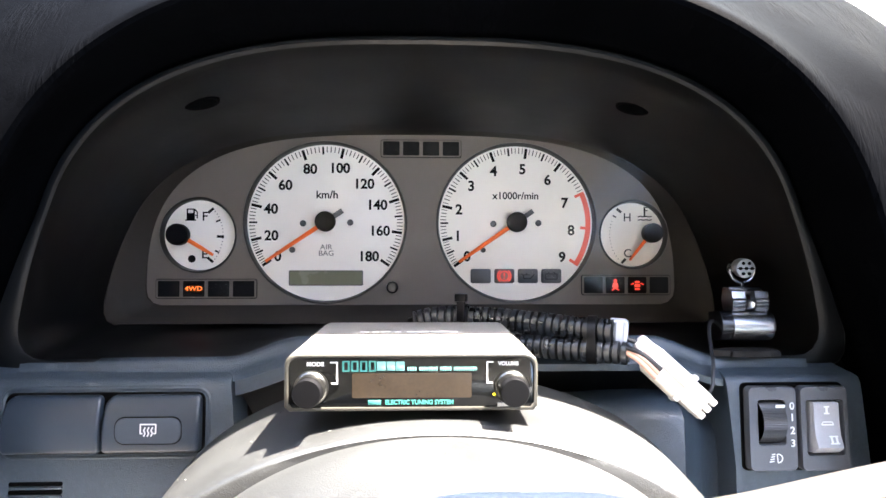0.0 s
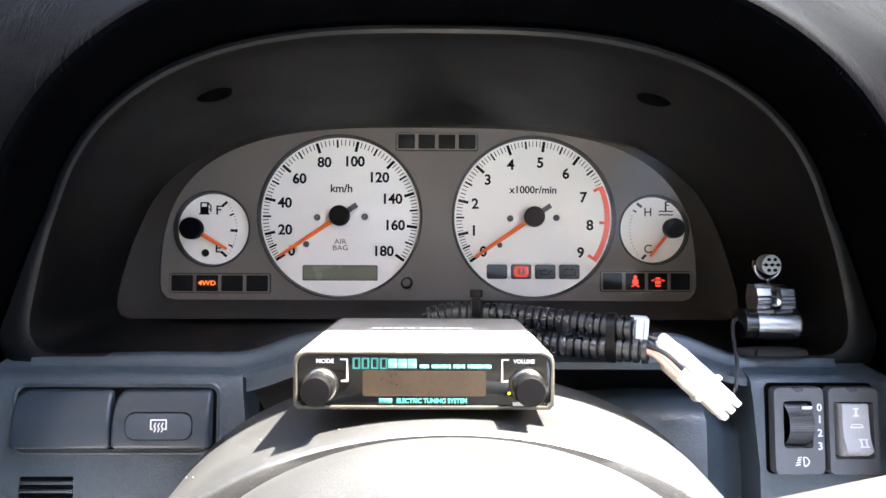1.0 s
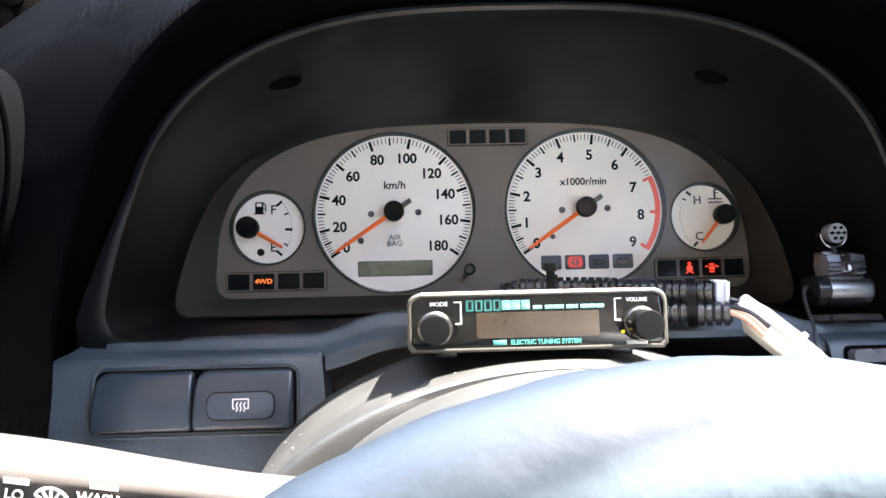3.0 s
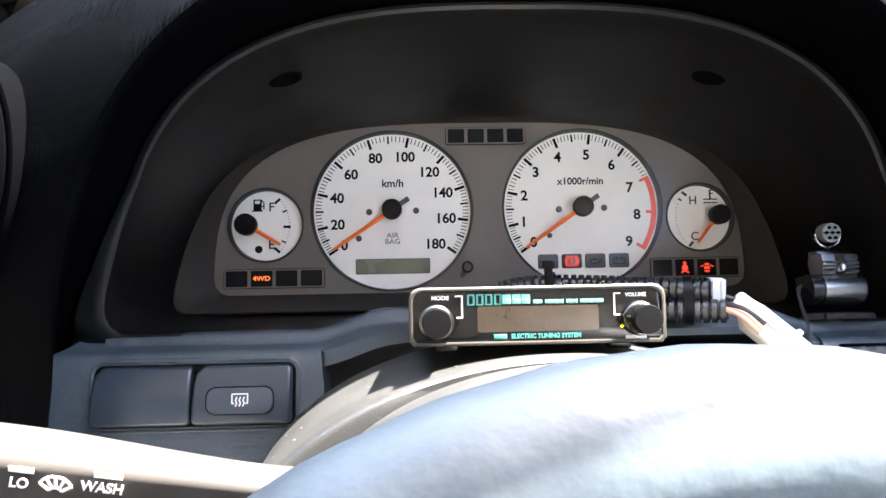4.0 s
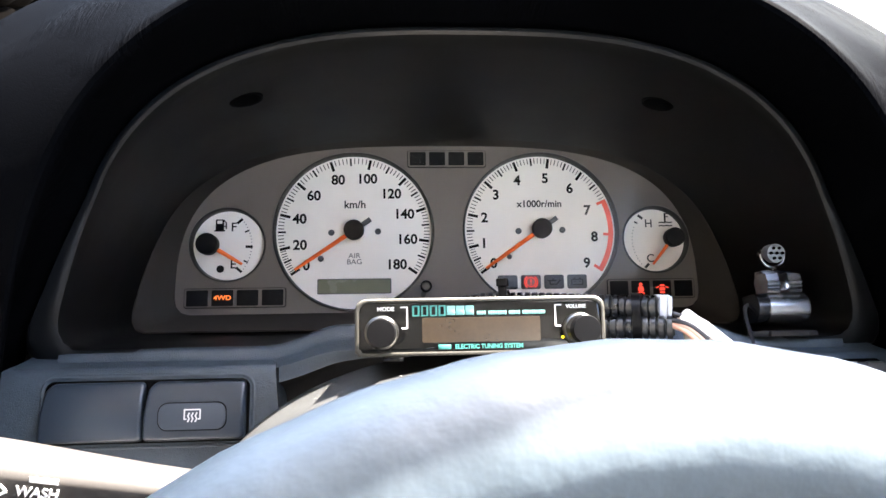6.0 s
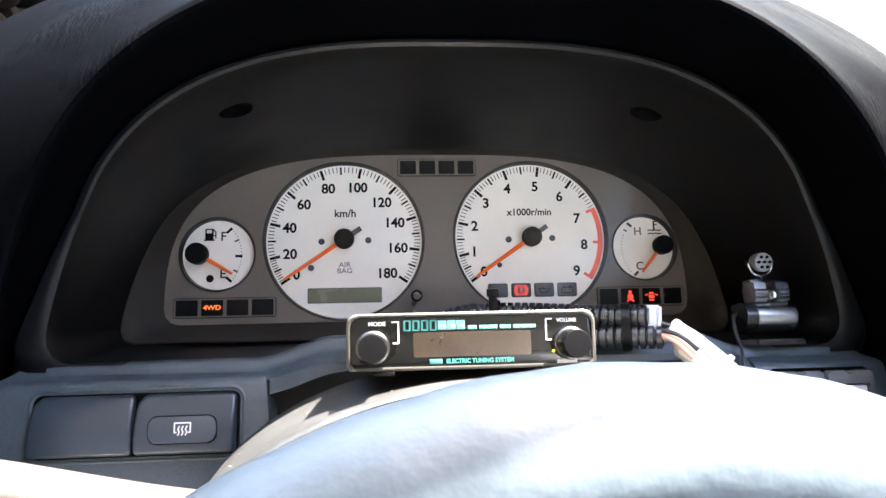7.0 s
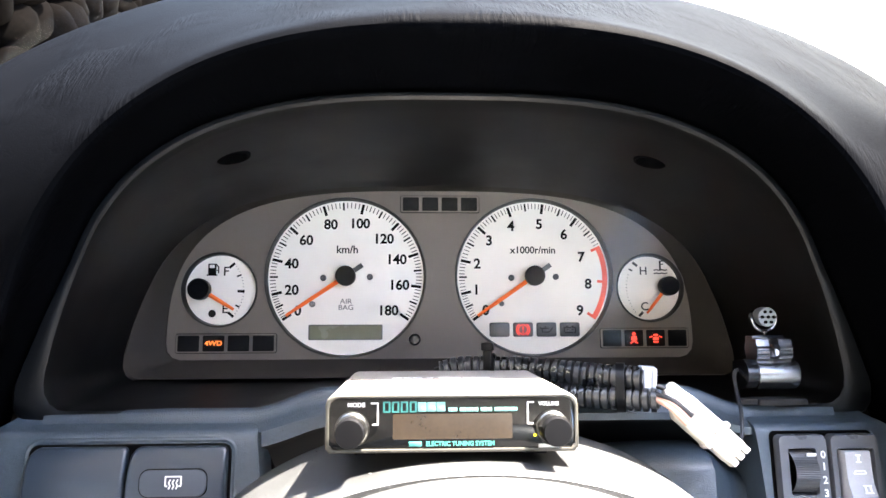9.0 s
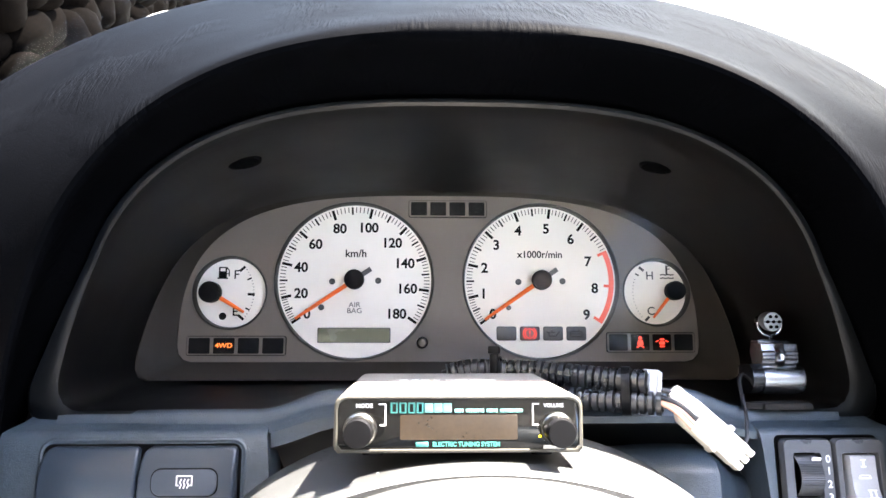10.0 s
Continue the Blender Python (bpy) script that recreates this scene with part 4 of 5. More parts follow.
lev = thing("headlight_level_switch", "charcoal headlight levelling switch with a ribbed thumbwheel", "switch", at=(0.1794, -0.1212, -0.1150), turn=(-2.5, 0, 0))
part("switch_frame", bezel(0.0254, 0.0428, 0.0146, 0.0232, -0.0006, 0.0032, 0.0060), SWITCH, lev, angle=50)
part("frame_floor", moved(rbox(0.0144, 0.001, 0.023, 0), Matrix.Translation((-0.0006, 0.0, 0.0032))), RECESS, lev)
rows = []
for i in range(61):
    a = radians(-62 + 124 * i / 60)
    r = 0.0140 + (0.00022 if i % 2 else 0.0)
    rows.append([Vector((x, 0.0040 - r * math.cos(a), 0.0032 + r * math.sin(a) * 0.84)) for x in (-0.0068, -0.0064, -0.0022, 0.0028, 0.0050, 0.0055)])
wheel_bm = grid(rows)
part("thumbwheel", wheel_bm, THUMB, lev, "dark ribbed thumbwheel", angle=20)
part("thumbwheel_mark", moved(rbox(0.0048, 0.0008, 0.0017, 0.0002), Matrix.Translation((0.0031, -0.0076, 0.0117)) @ Matrix.Rotation(radians(28), 4, "X")), WHITE_INK, lev, "white index mark")
for i, ch in enumerate("0123"):
    lettering("numeral", ch, 0.0052, 0.0100, -0.0062, (0.0114, 0.0056, -0.0010, -0.0074)[i], WHITE_INK, lev, bold=0.012)
lx, lz, y = 0.0012, -0.0148, -0.0062
beam = [bar(lx - 0.0038 + 0.0004 * i, lz - 0.0018 + 0.0012 * i, lx - 0.0014 + 0.0002 * i, lz - 0.0014 + 0.0012 * i, 0.0005, y) for i in range(4)]
for i in range(14):
    a0, a1 = -90 + 180 * i / 14, -90 + 180 * (i + 1) / 14
    (p0, q0), (p1, q1) = polar(a0, 0.0024), polar(a1, 0.0024)
    beam.append(bar(lx + p0 + 0.0006, lz + q0 * 0.9, lx + p1 + 0.0006, lz + q1 * 0.9, 0.0005, y))
beam.append(bar(lx + 0.0006, lz - 0.0022, lx + 0.0002, lz + 0.0022, 0.0005, y))
part("headlight_symbol", join(*beam), WHITE_INK, lev, "white headlight symbol")

rock = thing("rocker_switch", "glossy charcoal rocker switch in the dashboard", "switch", at=(0.2066, -0.1212, -0.1150), turn=(-2.5, 0, 0))
part("switch_frame", bezel(0.0254, 0.0428, 0.0200, 0.0282, 0.0002, 0.0004, 0.0060), SWITCH, rock, angle=50)
part("frame_floor", moved(rbox(0.0198, 0.001, 0.028, 0), Matrix.Translation((0.0002, 0.0, 0.0004))), RECESS, rock)
prof = [(-0.0040, 0.0136), (-0.0066, 0.0134), (-0.0073, 0.0128), (-0.0074, 0.0116), (-0.0074, 0.0040), (-0.0082, -0.0030), (-0.0102, -0.0078), (-0.0106, -0.0088), (-0.0100, -0.0096), (-0.0060, -0.0122), (-0.0030, -0.0126)]
rows = [[Vector((0.0002 + s * 0.0069, y + (0.0011 if abs(s) == 1 else 0.0), z)) for s in (-1, -0.95, -0.88, 0.88, 0.95, 1)] for y, z in prof]
rocker_bm = grid([[Vector((r[0].x, 0.0, r[0].z))] + r + [Vector((r[-1].x, 0.0, r[-1].z))] for r in rows])
rocker = part("rocker", rocker_bm, ROCKER, rock, "shiny rocker, sky glare as pale grey colour, with worn white marks", angle=30)
part("rocker_mark", join(bar(0.0002, 0.0112, 0.0002, 0.0078, 0.0011, -0.0076), bar(-0.0012, 0.0112, 0.0016, 0.0112, 0.0007, -0.0076), bar(-0.0012, 0.0078, 0.0016, 0.0078, 0.0007, -0.0076)), WHITE_INK, rocker)
part("rocker_mark", join(bar(-0.0030, 0.0022, 0.0034, 0.0022, 0.0007, -0.0080), bar(-0.0030, 0.0022, -0.0022, 0.0036, 0.0006, -0.0080), bar(0.0034, 0.0022, 0.0026, 0.0036, 0.0006, -0.0080), bar(-0.0022, 0.0036, 0.0026, 0.0036, 0.0006, -0.0080)), WHITE_INK, rocker)
part("rocker_mark", moved(join(bar(0.0014, 0.0018, 0.0014, -0.0018, 0.0010, 0), bar(0.0040, 0.0018, 0.0040, -0.0018, 0.0010, 0), bar(0.0004, -0.0018, 0.0050, -0.0018, 0.0007, 0), bar(0.0004, 0.0018, 0.0050, 0.0018, 0.0007, 0)), Matrix.Translation((0, -0.0094, -0.0052)) @ Matrix.Rotation(radians(-22), 4, "X")), WHITE_INK, rocker)

# ---- boost controller ----
ctl = thing("boost_controller", "silver electronic boost controller resting on the column cover", "boost controller", at=(-0.0050, -0.1740, -0.0722), turn=(2.3, 0, -0.6))
W, H, D = 0.0918, 0.0208, 0.0980


def case_ring(y, grow=0.0):
    w, h = W / 2 + grow, H / 2 + grow
    cut, low = 0.0028, 0.0014
    pts = [(-w, -h + low), (-w, h - cut - 0.001), (-w + 0.0006, h - cut + 0.001), (-w + cut - 0.0008, h - 0.0006), (-w + cut + 0.0010, h), (w - cut - 0.0010, h), (w - cut + 0.0008, h - 0.0006), (w - 0.0006, h - cut + 0.001), (w, h - cut - 0.001), (w, -h + low), (w - 0.0006, -h + 0.0012), (w - low, -h), (-w + low, -h), (-w + 0.0006, -h + 0.0012)]
    return [Vector((x, y, z)) for x, z in pts]


rows = [case_ring(D / 2 - 0.001, -0.001), case_ring(D / 2), case_ring(-D / 2 + 0.0005), case_ring(-D / 2 + 0.0001, -0.0003), case_ring(-D / 2, -0.0008), case_ring(-D / 2 + 0.0002, -0.0013), case_ring(-D / 2 + 0.003, -0.0015)]
bm = grid(rows[:3], closed=True)
bm.verts.ensure_lookup_table()
bm.faces.new(bm.verts[:14])
part("front_rim", grid(rows[2:], closed=True), EDGE, ctl, "dull cream front edge")
part("case", bm, SILVER, ctl, "scuffed silver metal case with bevelled top edges", angle=30)
yf = -D / 2 + 0.0008
part("front_panel", plate([(v.x, v.z) for v in case_ring(0, -0.0013)], yf + 0.002, yf, 0.0003), ACRYLIC, ctl, "glossy smoked acrylic front")
part("display", plate(rrect(0.0434, 0.0090, 0.0006, 3, 0.0001, -0.0012), yf, yf - 0.0003), DISPLAY, ctl, "unlit brown display window")
zt = 0.0058
for i in range(4):
    x = -0.0238 + 0.0032 * i
    part("lettering_bar", join(bar(x - 0.0010, zt - 0.0018, x - 0.0010, zt + 0.0018, 0.0007, yf - 0.0002), bar(x + 0.0010, zt - 0.0018, x + 0.0010, zt + 0.0018, 0.0007, yf - 0.0002), bar(x - 0.0012, zt + 0.0017, x + 0.0012, zt + 0.0017, 0.0005, yf - 0.0002), bar(x - 0.0012, zt - 0.0017, x + 0.0012, zt - 0.0017, 0.0005, yf - 0.0002)), TEAL, ctl, "dark teal print")
for i in range(3):
    part("lettering_bar", moved(rbox(0.0032, 0.0004, 0.0034, 0.0002), Matrix.Translation((-0.0110 + 0.0034 * i, yf - 0.0002, zt))), TEAL_PALE, ctl)
for x0, count in ((-0.0012, 4), (0.0030, 8), (0.0106, 5), (0.0156, 10)):
    for i in range(count):
        part("lettering_bar", moved(rbox(0.00070, 0.0003, 0.0016 if i % 3 else 0.0014, 0.0001), Matrix.Translation((x0 + 0.00086 * i, yf - 0.0002, zt - 0.0010))), TEAL_PALE, ctl)
part("lettering_bar", moved(rbox(0.0046, 0.0003, 0.0017, 0.0001), Matrix.Translation((-0.0135, yf - 0.0002, -0.0074))), TEAL, ctl)
lettering("lettering", "ELECTRIC TUNING SYSTEM", 0.0022, 0.0028, yf - 0.0003, -0.0074, TEAL, ctl, "small teal lettering", bold=0.03, stretch=0.93)
lettering("lettering", "MODE", 0.0020, -0.0348, yf - 0.0003, 0.0066, WHITE_INK, ctl, bold=0.03, stretch=1.1)
lettering("lettering", "VOLUME", 0.0019, 0.0352, yf - 0.0003, 0.0066, WHITE_INK, ctl, bold=0.03, stretch=1.0)
part("bracket_mark", join(bar(-0.0295, 0.0072, -0.0270, 0.0072, 0.0005, yf - 0.0003), bar(-0.0270, 0.0074, -0.0270, -0.0006, 0.0005, yf - 0.0003), bar(-0.0270, -0.0004, -0.0290, -0.0004, 0.0005, yf - 0.0003)), WHITE_INK, ctl)
part("bracket_mark", join(bar(0.0298, 0.0072, 0.0275, 0.0072, 0.0005, yf - 0.0003), bar(0.0275, 0.0074, 0.0275, -0.0006, 0.0005, yf - 0.0003), bar(0.0275, -0.0004, 0.0295, -0.0004, 0.0005, yf - 0.0003)), WHITE_INK, ctl)
part("lettering_bar", moved(rbox(0.0075, 0.0003, 0.0014, 0.0001), Matrix.Translation((0.0350, yf - 0.0002, -0.0084))), WHITE_INK, ctl)
part("indicator_led", moved(lathe([(0.0005, 0), (0.0005, -0.0004), (0, -0.0006)], 12), Matrix.Translation((0.0300, yf, -0.0046))), LED, ctl, "small lit yellow lamp")
for x in (-0.0362, 0.0362):
    skirt = lathe([(0.0062, 0.0), (0.0062, -0.0020), (0.0059, -0.0026), (0.0054, -0.0030), (0.0052, -0.0075)], 40)
    knob = part("knob", moved(lathe([(0.0050, -0.0025), (0.0051, -0.0112), (0.0048, -0.0120), (0.0, -0.0121)], 40), Matrix.Translation((x, yf, -0.0018))), KNOB, ctl, "round black dial knob")
    part("knob_skirt", moved(skirt, Matrix.Translation((x, yf, -0.0018))), KNOB_RING, knob, "bright metal skirt")
top_words = [moved(rbox(w, 0.0030, 0.0002, 0), Matrix.Translation((x, 0.012, H / 2))) for x, w in ((-0.022, 0.004), (-0.017, 0.003), (-0.0125, 0.004), (-0.007, 0.003), (0.002, 0.010), (0.014, 0.012))]
part("top_print", join(*top_words), WHITE_INK, ctl, "worn pale print bars on the case top")
for x in (-0.036, 0.036):
    for yy in (-0.040, 0.040):
        part("foot", moved(rbox(0.008, 0.008, 0.0030, 0.0006), Matrix.Translation((x * 0.9, yy * 0.85, -H / 2 - 0.0014))), GLOSS_BLACK, ctl)

# ---- corrugated conduit and its connector ----
conduit = thing("corrugated_conduit", "split black corrugated wiring conduit lying on the sill", "wiring conduit")


def ribbed(points, r0, pitch, seg=20):
    fine = smooth_path(points, 2400)
    run, pts, rad, s = 0.0, [fine[0]], [r0], 0.0
    for a, b in zip(fine, fine[1:]):
        run += (b - a).length
        s += (b - a).length
        if s >= pitch / 12:
            s = 0.0
            pts.append(b)
            rad.append(r0 - 0.0019 * min(1.0, max(0.0, (-math.cos(2 * math.pi * run / pitch) - 0.52) / 0.30)))
    return tube(pts, rad, seg)


part("upper_run", ribbed([(-0.004, -0.1000, -0.0620), (0.010, -0.1020, -0.0592), (0.040, -0.1090, -0.0597), (0.075, -0.1250, -0.0628), (0.0955, -0.1375, -0.0640)], 0.0062, 0.0039), TUBE, conduit, angle=35)
part("lower_run", ribbed([(0.020, -0.1060, -0.0712), (0.050, -0.1180, -0.0724), (0.080, -0.1310, -0.0734), (0.1010, -0.1410, -0.0742)], 0.0058, 0.0039), TUBE, conduit, angle=35)
part("end_sleeve", tube(smooth_path([(-0.006, -0.0985, -0.0640), (0.002, -0.1010, -0.0615), (0.008, -0.1020, -0.0600)], 12), 0.0050, 14), TIE, conduit)
for i, (c, rx) in enumerate((((0.0225, -0.1040, -0.0596), 0.0074), ((0.0850, -0.1315, -0.0684), 0.0112))):
    tie = thing("cable_tie", "black nylon cable tie round the conduit", "cable tie", at=c, turn=(0, 0, -20), group="cable ties on the conduit")
    ring = [Vector((0, rx * 0.80 * math.cos(a), rx * math.sin(a))) for a in (2 * math.pi * j / 32 for j in range(33))]
    part("strap", grid([[p + Vector((dx, 0, 0)), p * 1.09 + Vector((dx, 0, 0)), p * 1.09 + Vector((-dx, 0, 0)), p + Vector((-dx, 0, 0))] for p in ring for dx in (0.0021,)], closed=True), TIE, tie)
    if i == 0:
        part("tie_head", moved(rbox(0.0062, 0.0050, 0.0042, 0.0006), Matrix.Translation((0.0, -0.0062, rx + 0.0042))), TIE, tie)
        part("tie_neck", moved(rbox(0.0044, 0.0020, 0.0115, 0.0004), Matrix.Translation((0.0, -0.0068, rx - 0.0025))), TIE, tie)

clip = thing("plastic_clip", "pale grey nylon clip at the conduit's end", "clip", at=(0.0972, -0.1330, -0.0655), turn=(0, 4, -18))
part("clip_body", rbox(0.0085, 0.0110, 0.0155, 0.0010), PALE_CLIP, clip)
part("clip_lip", moved(rbox(0.0022, 0.0130, 0.0150, 0.0006), Matrix.Translation((0.0040, 0, -0.0006))), PALE_CLIP, clip)

a, b = Vector((0.1048, -0.1390, -0.0698)), Vector((0.1340, -0.1485, -0.0990))
conn = thing("wiring_connector", "cream nylon wiring connector hanging from the conduit", "connector", at=(a + b) / 2)
d = (b - a).normalized()
up = d.cross(Vector((0, -1, 0))).normalized()
out = d.cross(up).normalized()
TURN3 = Matrix((d, out, up)).transposed().to_4x4()


def along(bm, s, side=0.0, high=0.0):
    return moved(bm, TURN3 @ Matrix.Translation((s, side, high)))


rows = []
for run, high, hh, hs in ((-0.0226, -0.0022, 0.0026, 0.0028), (-0.0220, -0.0020, 0.0036, 0.0038), (-0.0208, -0.0018, 0.0042, 0.0044), (-0.0160, -0.0010, 0.0052, 0.0052), (-0.0118, 0.0004, 0.0074, 0.0064), (-0.0106, 0.0006, 0.0079, 0.0066), (0.0070, 0.0004, 0.0080, 0.0066), (0.0078, 0.0004, 0.0074, 0.0060)):
    rows.append([Vector((run, q, high + p)) for p, q in rrect(1.8 * hh, 1.8 * hs, 0.30 * hh, 4)])
housing = grid(rows, closed=True)
bmesh.ops.holes_fill(housing, edges=[e for e in housing.edges if e.is_boundary])
part("housing", along(housing, 0), NYLON, conn, "tapered cream housing", angle=30)
part("wire_entry", along(rbox(0.0080, 0.0020, 0.0062, 0.0008), -0.0128, -0.0060, 0.0036), WIRE_PINK, conn, "pinkish wire entry")
part("collar", along(rbox(0.0030, 0.0132, 0.0158, 0.0008), 0.0086), NYLON, conn)
part("plug", along(rbox(0.0110, 0.0106, 0.0124, 0.0012), 0.0150), NYLON, conn)
for s in (-1, 0, 1):
    part("plug_prong", along(rbox(0.0050, 0.0095, 0.0032, 0.0006), 0.0212, 0, 0.0042 * s), NYLON, conn)
part("latch", along(rbox(0.0150, 0.0030, 0.0050, 0.0008), 0.0010, -0.0062, -0.0022), NYLON, conn)
for name, mat, pts in (
    ("wire", WIRE_PINK, [(0.0985, -0.1440, -0.0735), (0.1030, -0.1500, -0.0770), (0.1100, -0.1515, -0.0845)]),
    ("wire", WIRE_PINK, [(0.0985, -0.1430, -0.0720), (0.1040, -0.1500, -0.0752), (0.1112, -0.1517, -0.0826)]),
    ("wire", WIRE_BLACK, [(0.0985, -0.1440, -0.0708), (0.1045, -0.1502, -0.0738), (0.1122, -0.1520, -0.0806)]),
    ("wire", WIRE_BLACK, [(0.1000, -0.1400, -0.0672), (0.1045, -0.1410, -0.0688), (0.1085, -0.1415, -0.0705)]),
):
    o = (a + b) / 2
    part(name, tube([Vector(p) - o for p in smooth_path(pts, 14)], 0.0013, 10), mat, conn)

# ---- microphone on the sill ----
mic = thing("microphone", "small clip-on microphone on a chrome stand", "microphone", at=(0.1805, -0.1030, -0.0795))
part("grille", moved(lathe([(0.0048, 0.008), (0.0053, 0.006), (0.0055, 0.001), (0.0052, 0.0), (0.0, -0.0004)], 36), Matrix.Translation((-0.0008, 0.003, 0.0470)) @ Matrix.Rotation(radians(6), 4, "X")), MIC_GREY, mic, "round grey grille with small holes")
for i in range(7):
    x, z = polar(60 * i, 0.0033) if i < 6 else (0, 0)
    part("grille_hole", moved(lathe([(0.0009, 0.0005), (0.0009, -0.0005), (0, -0.0005)], 12), Matrix.Translation((-0.0008 + x, 0.0024, 0.0470 + z))), RECESS, mic)
part("grille_seam", moved(rbox(0.0102, 0.0006, 0.0004, 0), Matrix.Translation((-0.0008, 0.0025, 0.0470))), RECESS, mic)
ring = [Vector((-0.0015 + 0.0070 * math.cos(t), 0.006, 0.0462 + 0.0070 * math.sin(t))) for t in (radians(175 + 190 * i / 24) for i in range(25))]
part("cradle", tube(ring, 0.0009, 8), CHROME, mic)
part("capsule", moved(lathe([(0.0, 0.0132), (0.0040, 0.0130), (0.0048, 0.0120), (0.0048, 0.006), (0.0046, 0.005)], 28), Matrix.Translation((-0.0012, 0.003, 0.0470))), GLOSS_BLACK, mic)
part("stem", tube([Vector((-0.0010, 0.006, 0.0386)), Vector((-0.0018, 0.003, 0.0340)), Vector((-0.0028, 0.000, 0.0280))], 0.0012, 10), CHROME, mic)
for sx in (-1, 1):
    prof = [(-0.0035, 0.0350), (-0.0052, 0.0345), (-0.0060, 0.0310), (-0.0075, 0.0300), (-0.0062, 0.0292), (-0.0068, 0.0280), (-0.0058, 0.0270), (-0.0064, 0.0258), (-0.0050, 0.0240), (0.006, 0.0238), (0.008, 0.0300), (0.006, 0.0350)]
    x0, x1 = (-0.0128, -0.0058) if sx < 0 else (-0.0002, 0.0070)
    bm = grid([[Vector((x, y, z)) for y, z in prof] for x in (x0, x1)], closed=True)
    bm.verts.ensure_lookup_table()
    bm.faces.new(bm.verts[:12])
    bm.faces.new(bm.verts[12:])
    part("clip_jaw", bm, CHROME, mic, "ridged chrome clip jaw", angle=25)
part("clip_block", moved(rbox(0.0190, 0.0090, 0.0050, 0.0012), Matrix.Translation((-0.0028, 0.0040, 0.0345))), GLOSS_BLACK, mic, "dark block behind the jaws")
part("pivot", moved(lathe([(0.0024, 0.006), (0.0026, -0.006), (0.0018, -0.0072), (0, -0.0068)], 20), Matrix.Translation((-0.0030, 0, 0.0275))), CHROME, mic)
prof = [(0.010, 0.0060)] + [(-0.0005 - 0.0078 * math.cos(t), 0.0160 + 0.0084 * math.sin(t)) for t in (radians(-80 + 165 * i / 18) for i in range(19))] + [(0.010, 0.0230)]
bm = grid([[Vector((x, y, z)) for y, z in prof] for x in (-0.0128, -0.0122, 0.0082, 0.0088)], closed=False)
part("stand_band", bm, CHROME, mic, "curved chrome band", angle=30)
prof2 = [(y + 0.0006, (z - 0.015) * 0.95 + 0.015) for y, z in prof]
bm = grid([[Vector((x, y, z)) for y, z in prof2] for x in (-0.0190, -0.0178, 0.0092, 0.0100)], closed=True)
bm.verts.ensure_lookup_table()
n = len(prof2)
bm.faces.new(bm.verts[:n])
bm.faces.new(bm.verts[-n:])
part("stand_core", bm, GLOSS_BLACK, mic)
gum_rng = random.Random(3)
edge = [Vector((k * 0.0185 * math.cos(t) - 0.0045, k * 0.0105 * math.sin(t) - 0.0030, 0)) for t, k in ((2 * math.pi * i / 40, 1 + 0.10 * gum_rng.uniform(-1, 1)) for i in range(40))]
gum = grid([[p * f + Vector((-0.0045, -0.0030, 0)) * (1 - f) + Vector((0, 0, h)) for p in edge] for f, h in ((1.0, 0.0), (0.985, 0.0021), (0.93, 0.0030), (0.5, 0.0034), (0.02, 0.0034))], closed=True)
part("adhesive_pad", gum, GUM, mic, "flat dusty patch of old adhesive")
cable = thing("microphone_cable", "thin black cable running down from the microphone", "cable", at=(0.1600, -0.1000, -0.0780))
o = Vector((0.1600, -0.1000, -0.0780))
part("cable", tube([Vector(p) - o for p in smooth_path([(0.1690, -0.0960, -0.0660), (0.1630, -0.0980, -0.0615), (0.1585, -0.1000, -0.0640), (0.1560, -0.1070, -0.0735), (0.1538, -0.1150, -0.0810), (0.1512, -0.1205, -0.0860), (0.1490, -0.1245, -0.0930), (0.1455, -0.1250, -0.0990)], 40)], 0.0010, 8), WIRE_BLACK, cable)

# ---- steering column cover ----
cover = thing("steering_column_cover", "dusty grey plastic steering column cover", "column cover")


def cover_row(y, a, b, zt, lift=0.0):
    return [Vector((0.004 + x, y, z)) for x, z in spaced(arch(a, zt, zt - b, 2.05), 73)]


rear = [cover_row(-0.128, 0.124, 0.080, -0.0860), cover_row(-0.133, 0.1285, 0.080, -0.0838), cover_row(-0.140, 0.1300, 0.080, -0.0832), cover_row(-0.180, 0.1270, 0.080, -0.0852), cover_row(-0.2150, 0.1240, 0.080, -0.0874), cover_row(-0.2300, 0.1215, 0.080, -0.0884), cover_row(-0.2335, 0.1208, 0.079, -0.0886), cover_row(-0.2358, 0.1195, 0.079, -0.0889), cover_row(-0.2370, 0.1175, 0.078, -0.0893), cover_row(-0.2376, 0.1120, 0.074, -0.0897), cover_row(-0.2374, 0.0900, 0.062, -0.0910)]
part("rear_shell", grid(rear), COVER, cover, "domed rear shell with a rounded ridge")
front = [cover_row(-0.2365, 0.0938, 0.064, -0.0906), cover_row(-0.2400, 0.0945, 0.064, -0.0900), cover_row(-0.2500, 0.0950, 0.064, -0.0902), cover_row(-0.2800, 0.0930, 0.066, -0.0925), cover_row(-0.3000, 0.0900, 0.068, -0.0950), cover_row(-0.3080, 0.0850, 0.068, -0.0995), cover_row(-0.3100, 0.0750, 0.066, -0.1100)]
part("front_shell", grid(front), COVER, cover, "front shell")

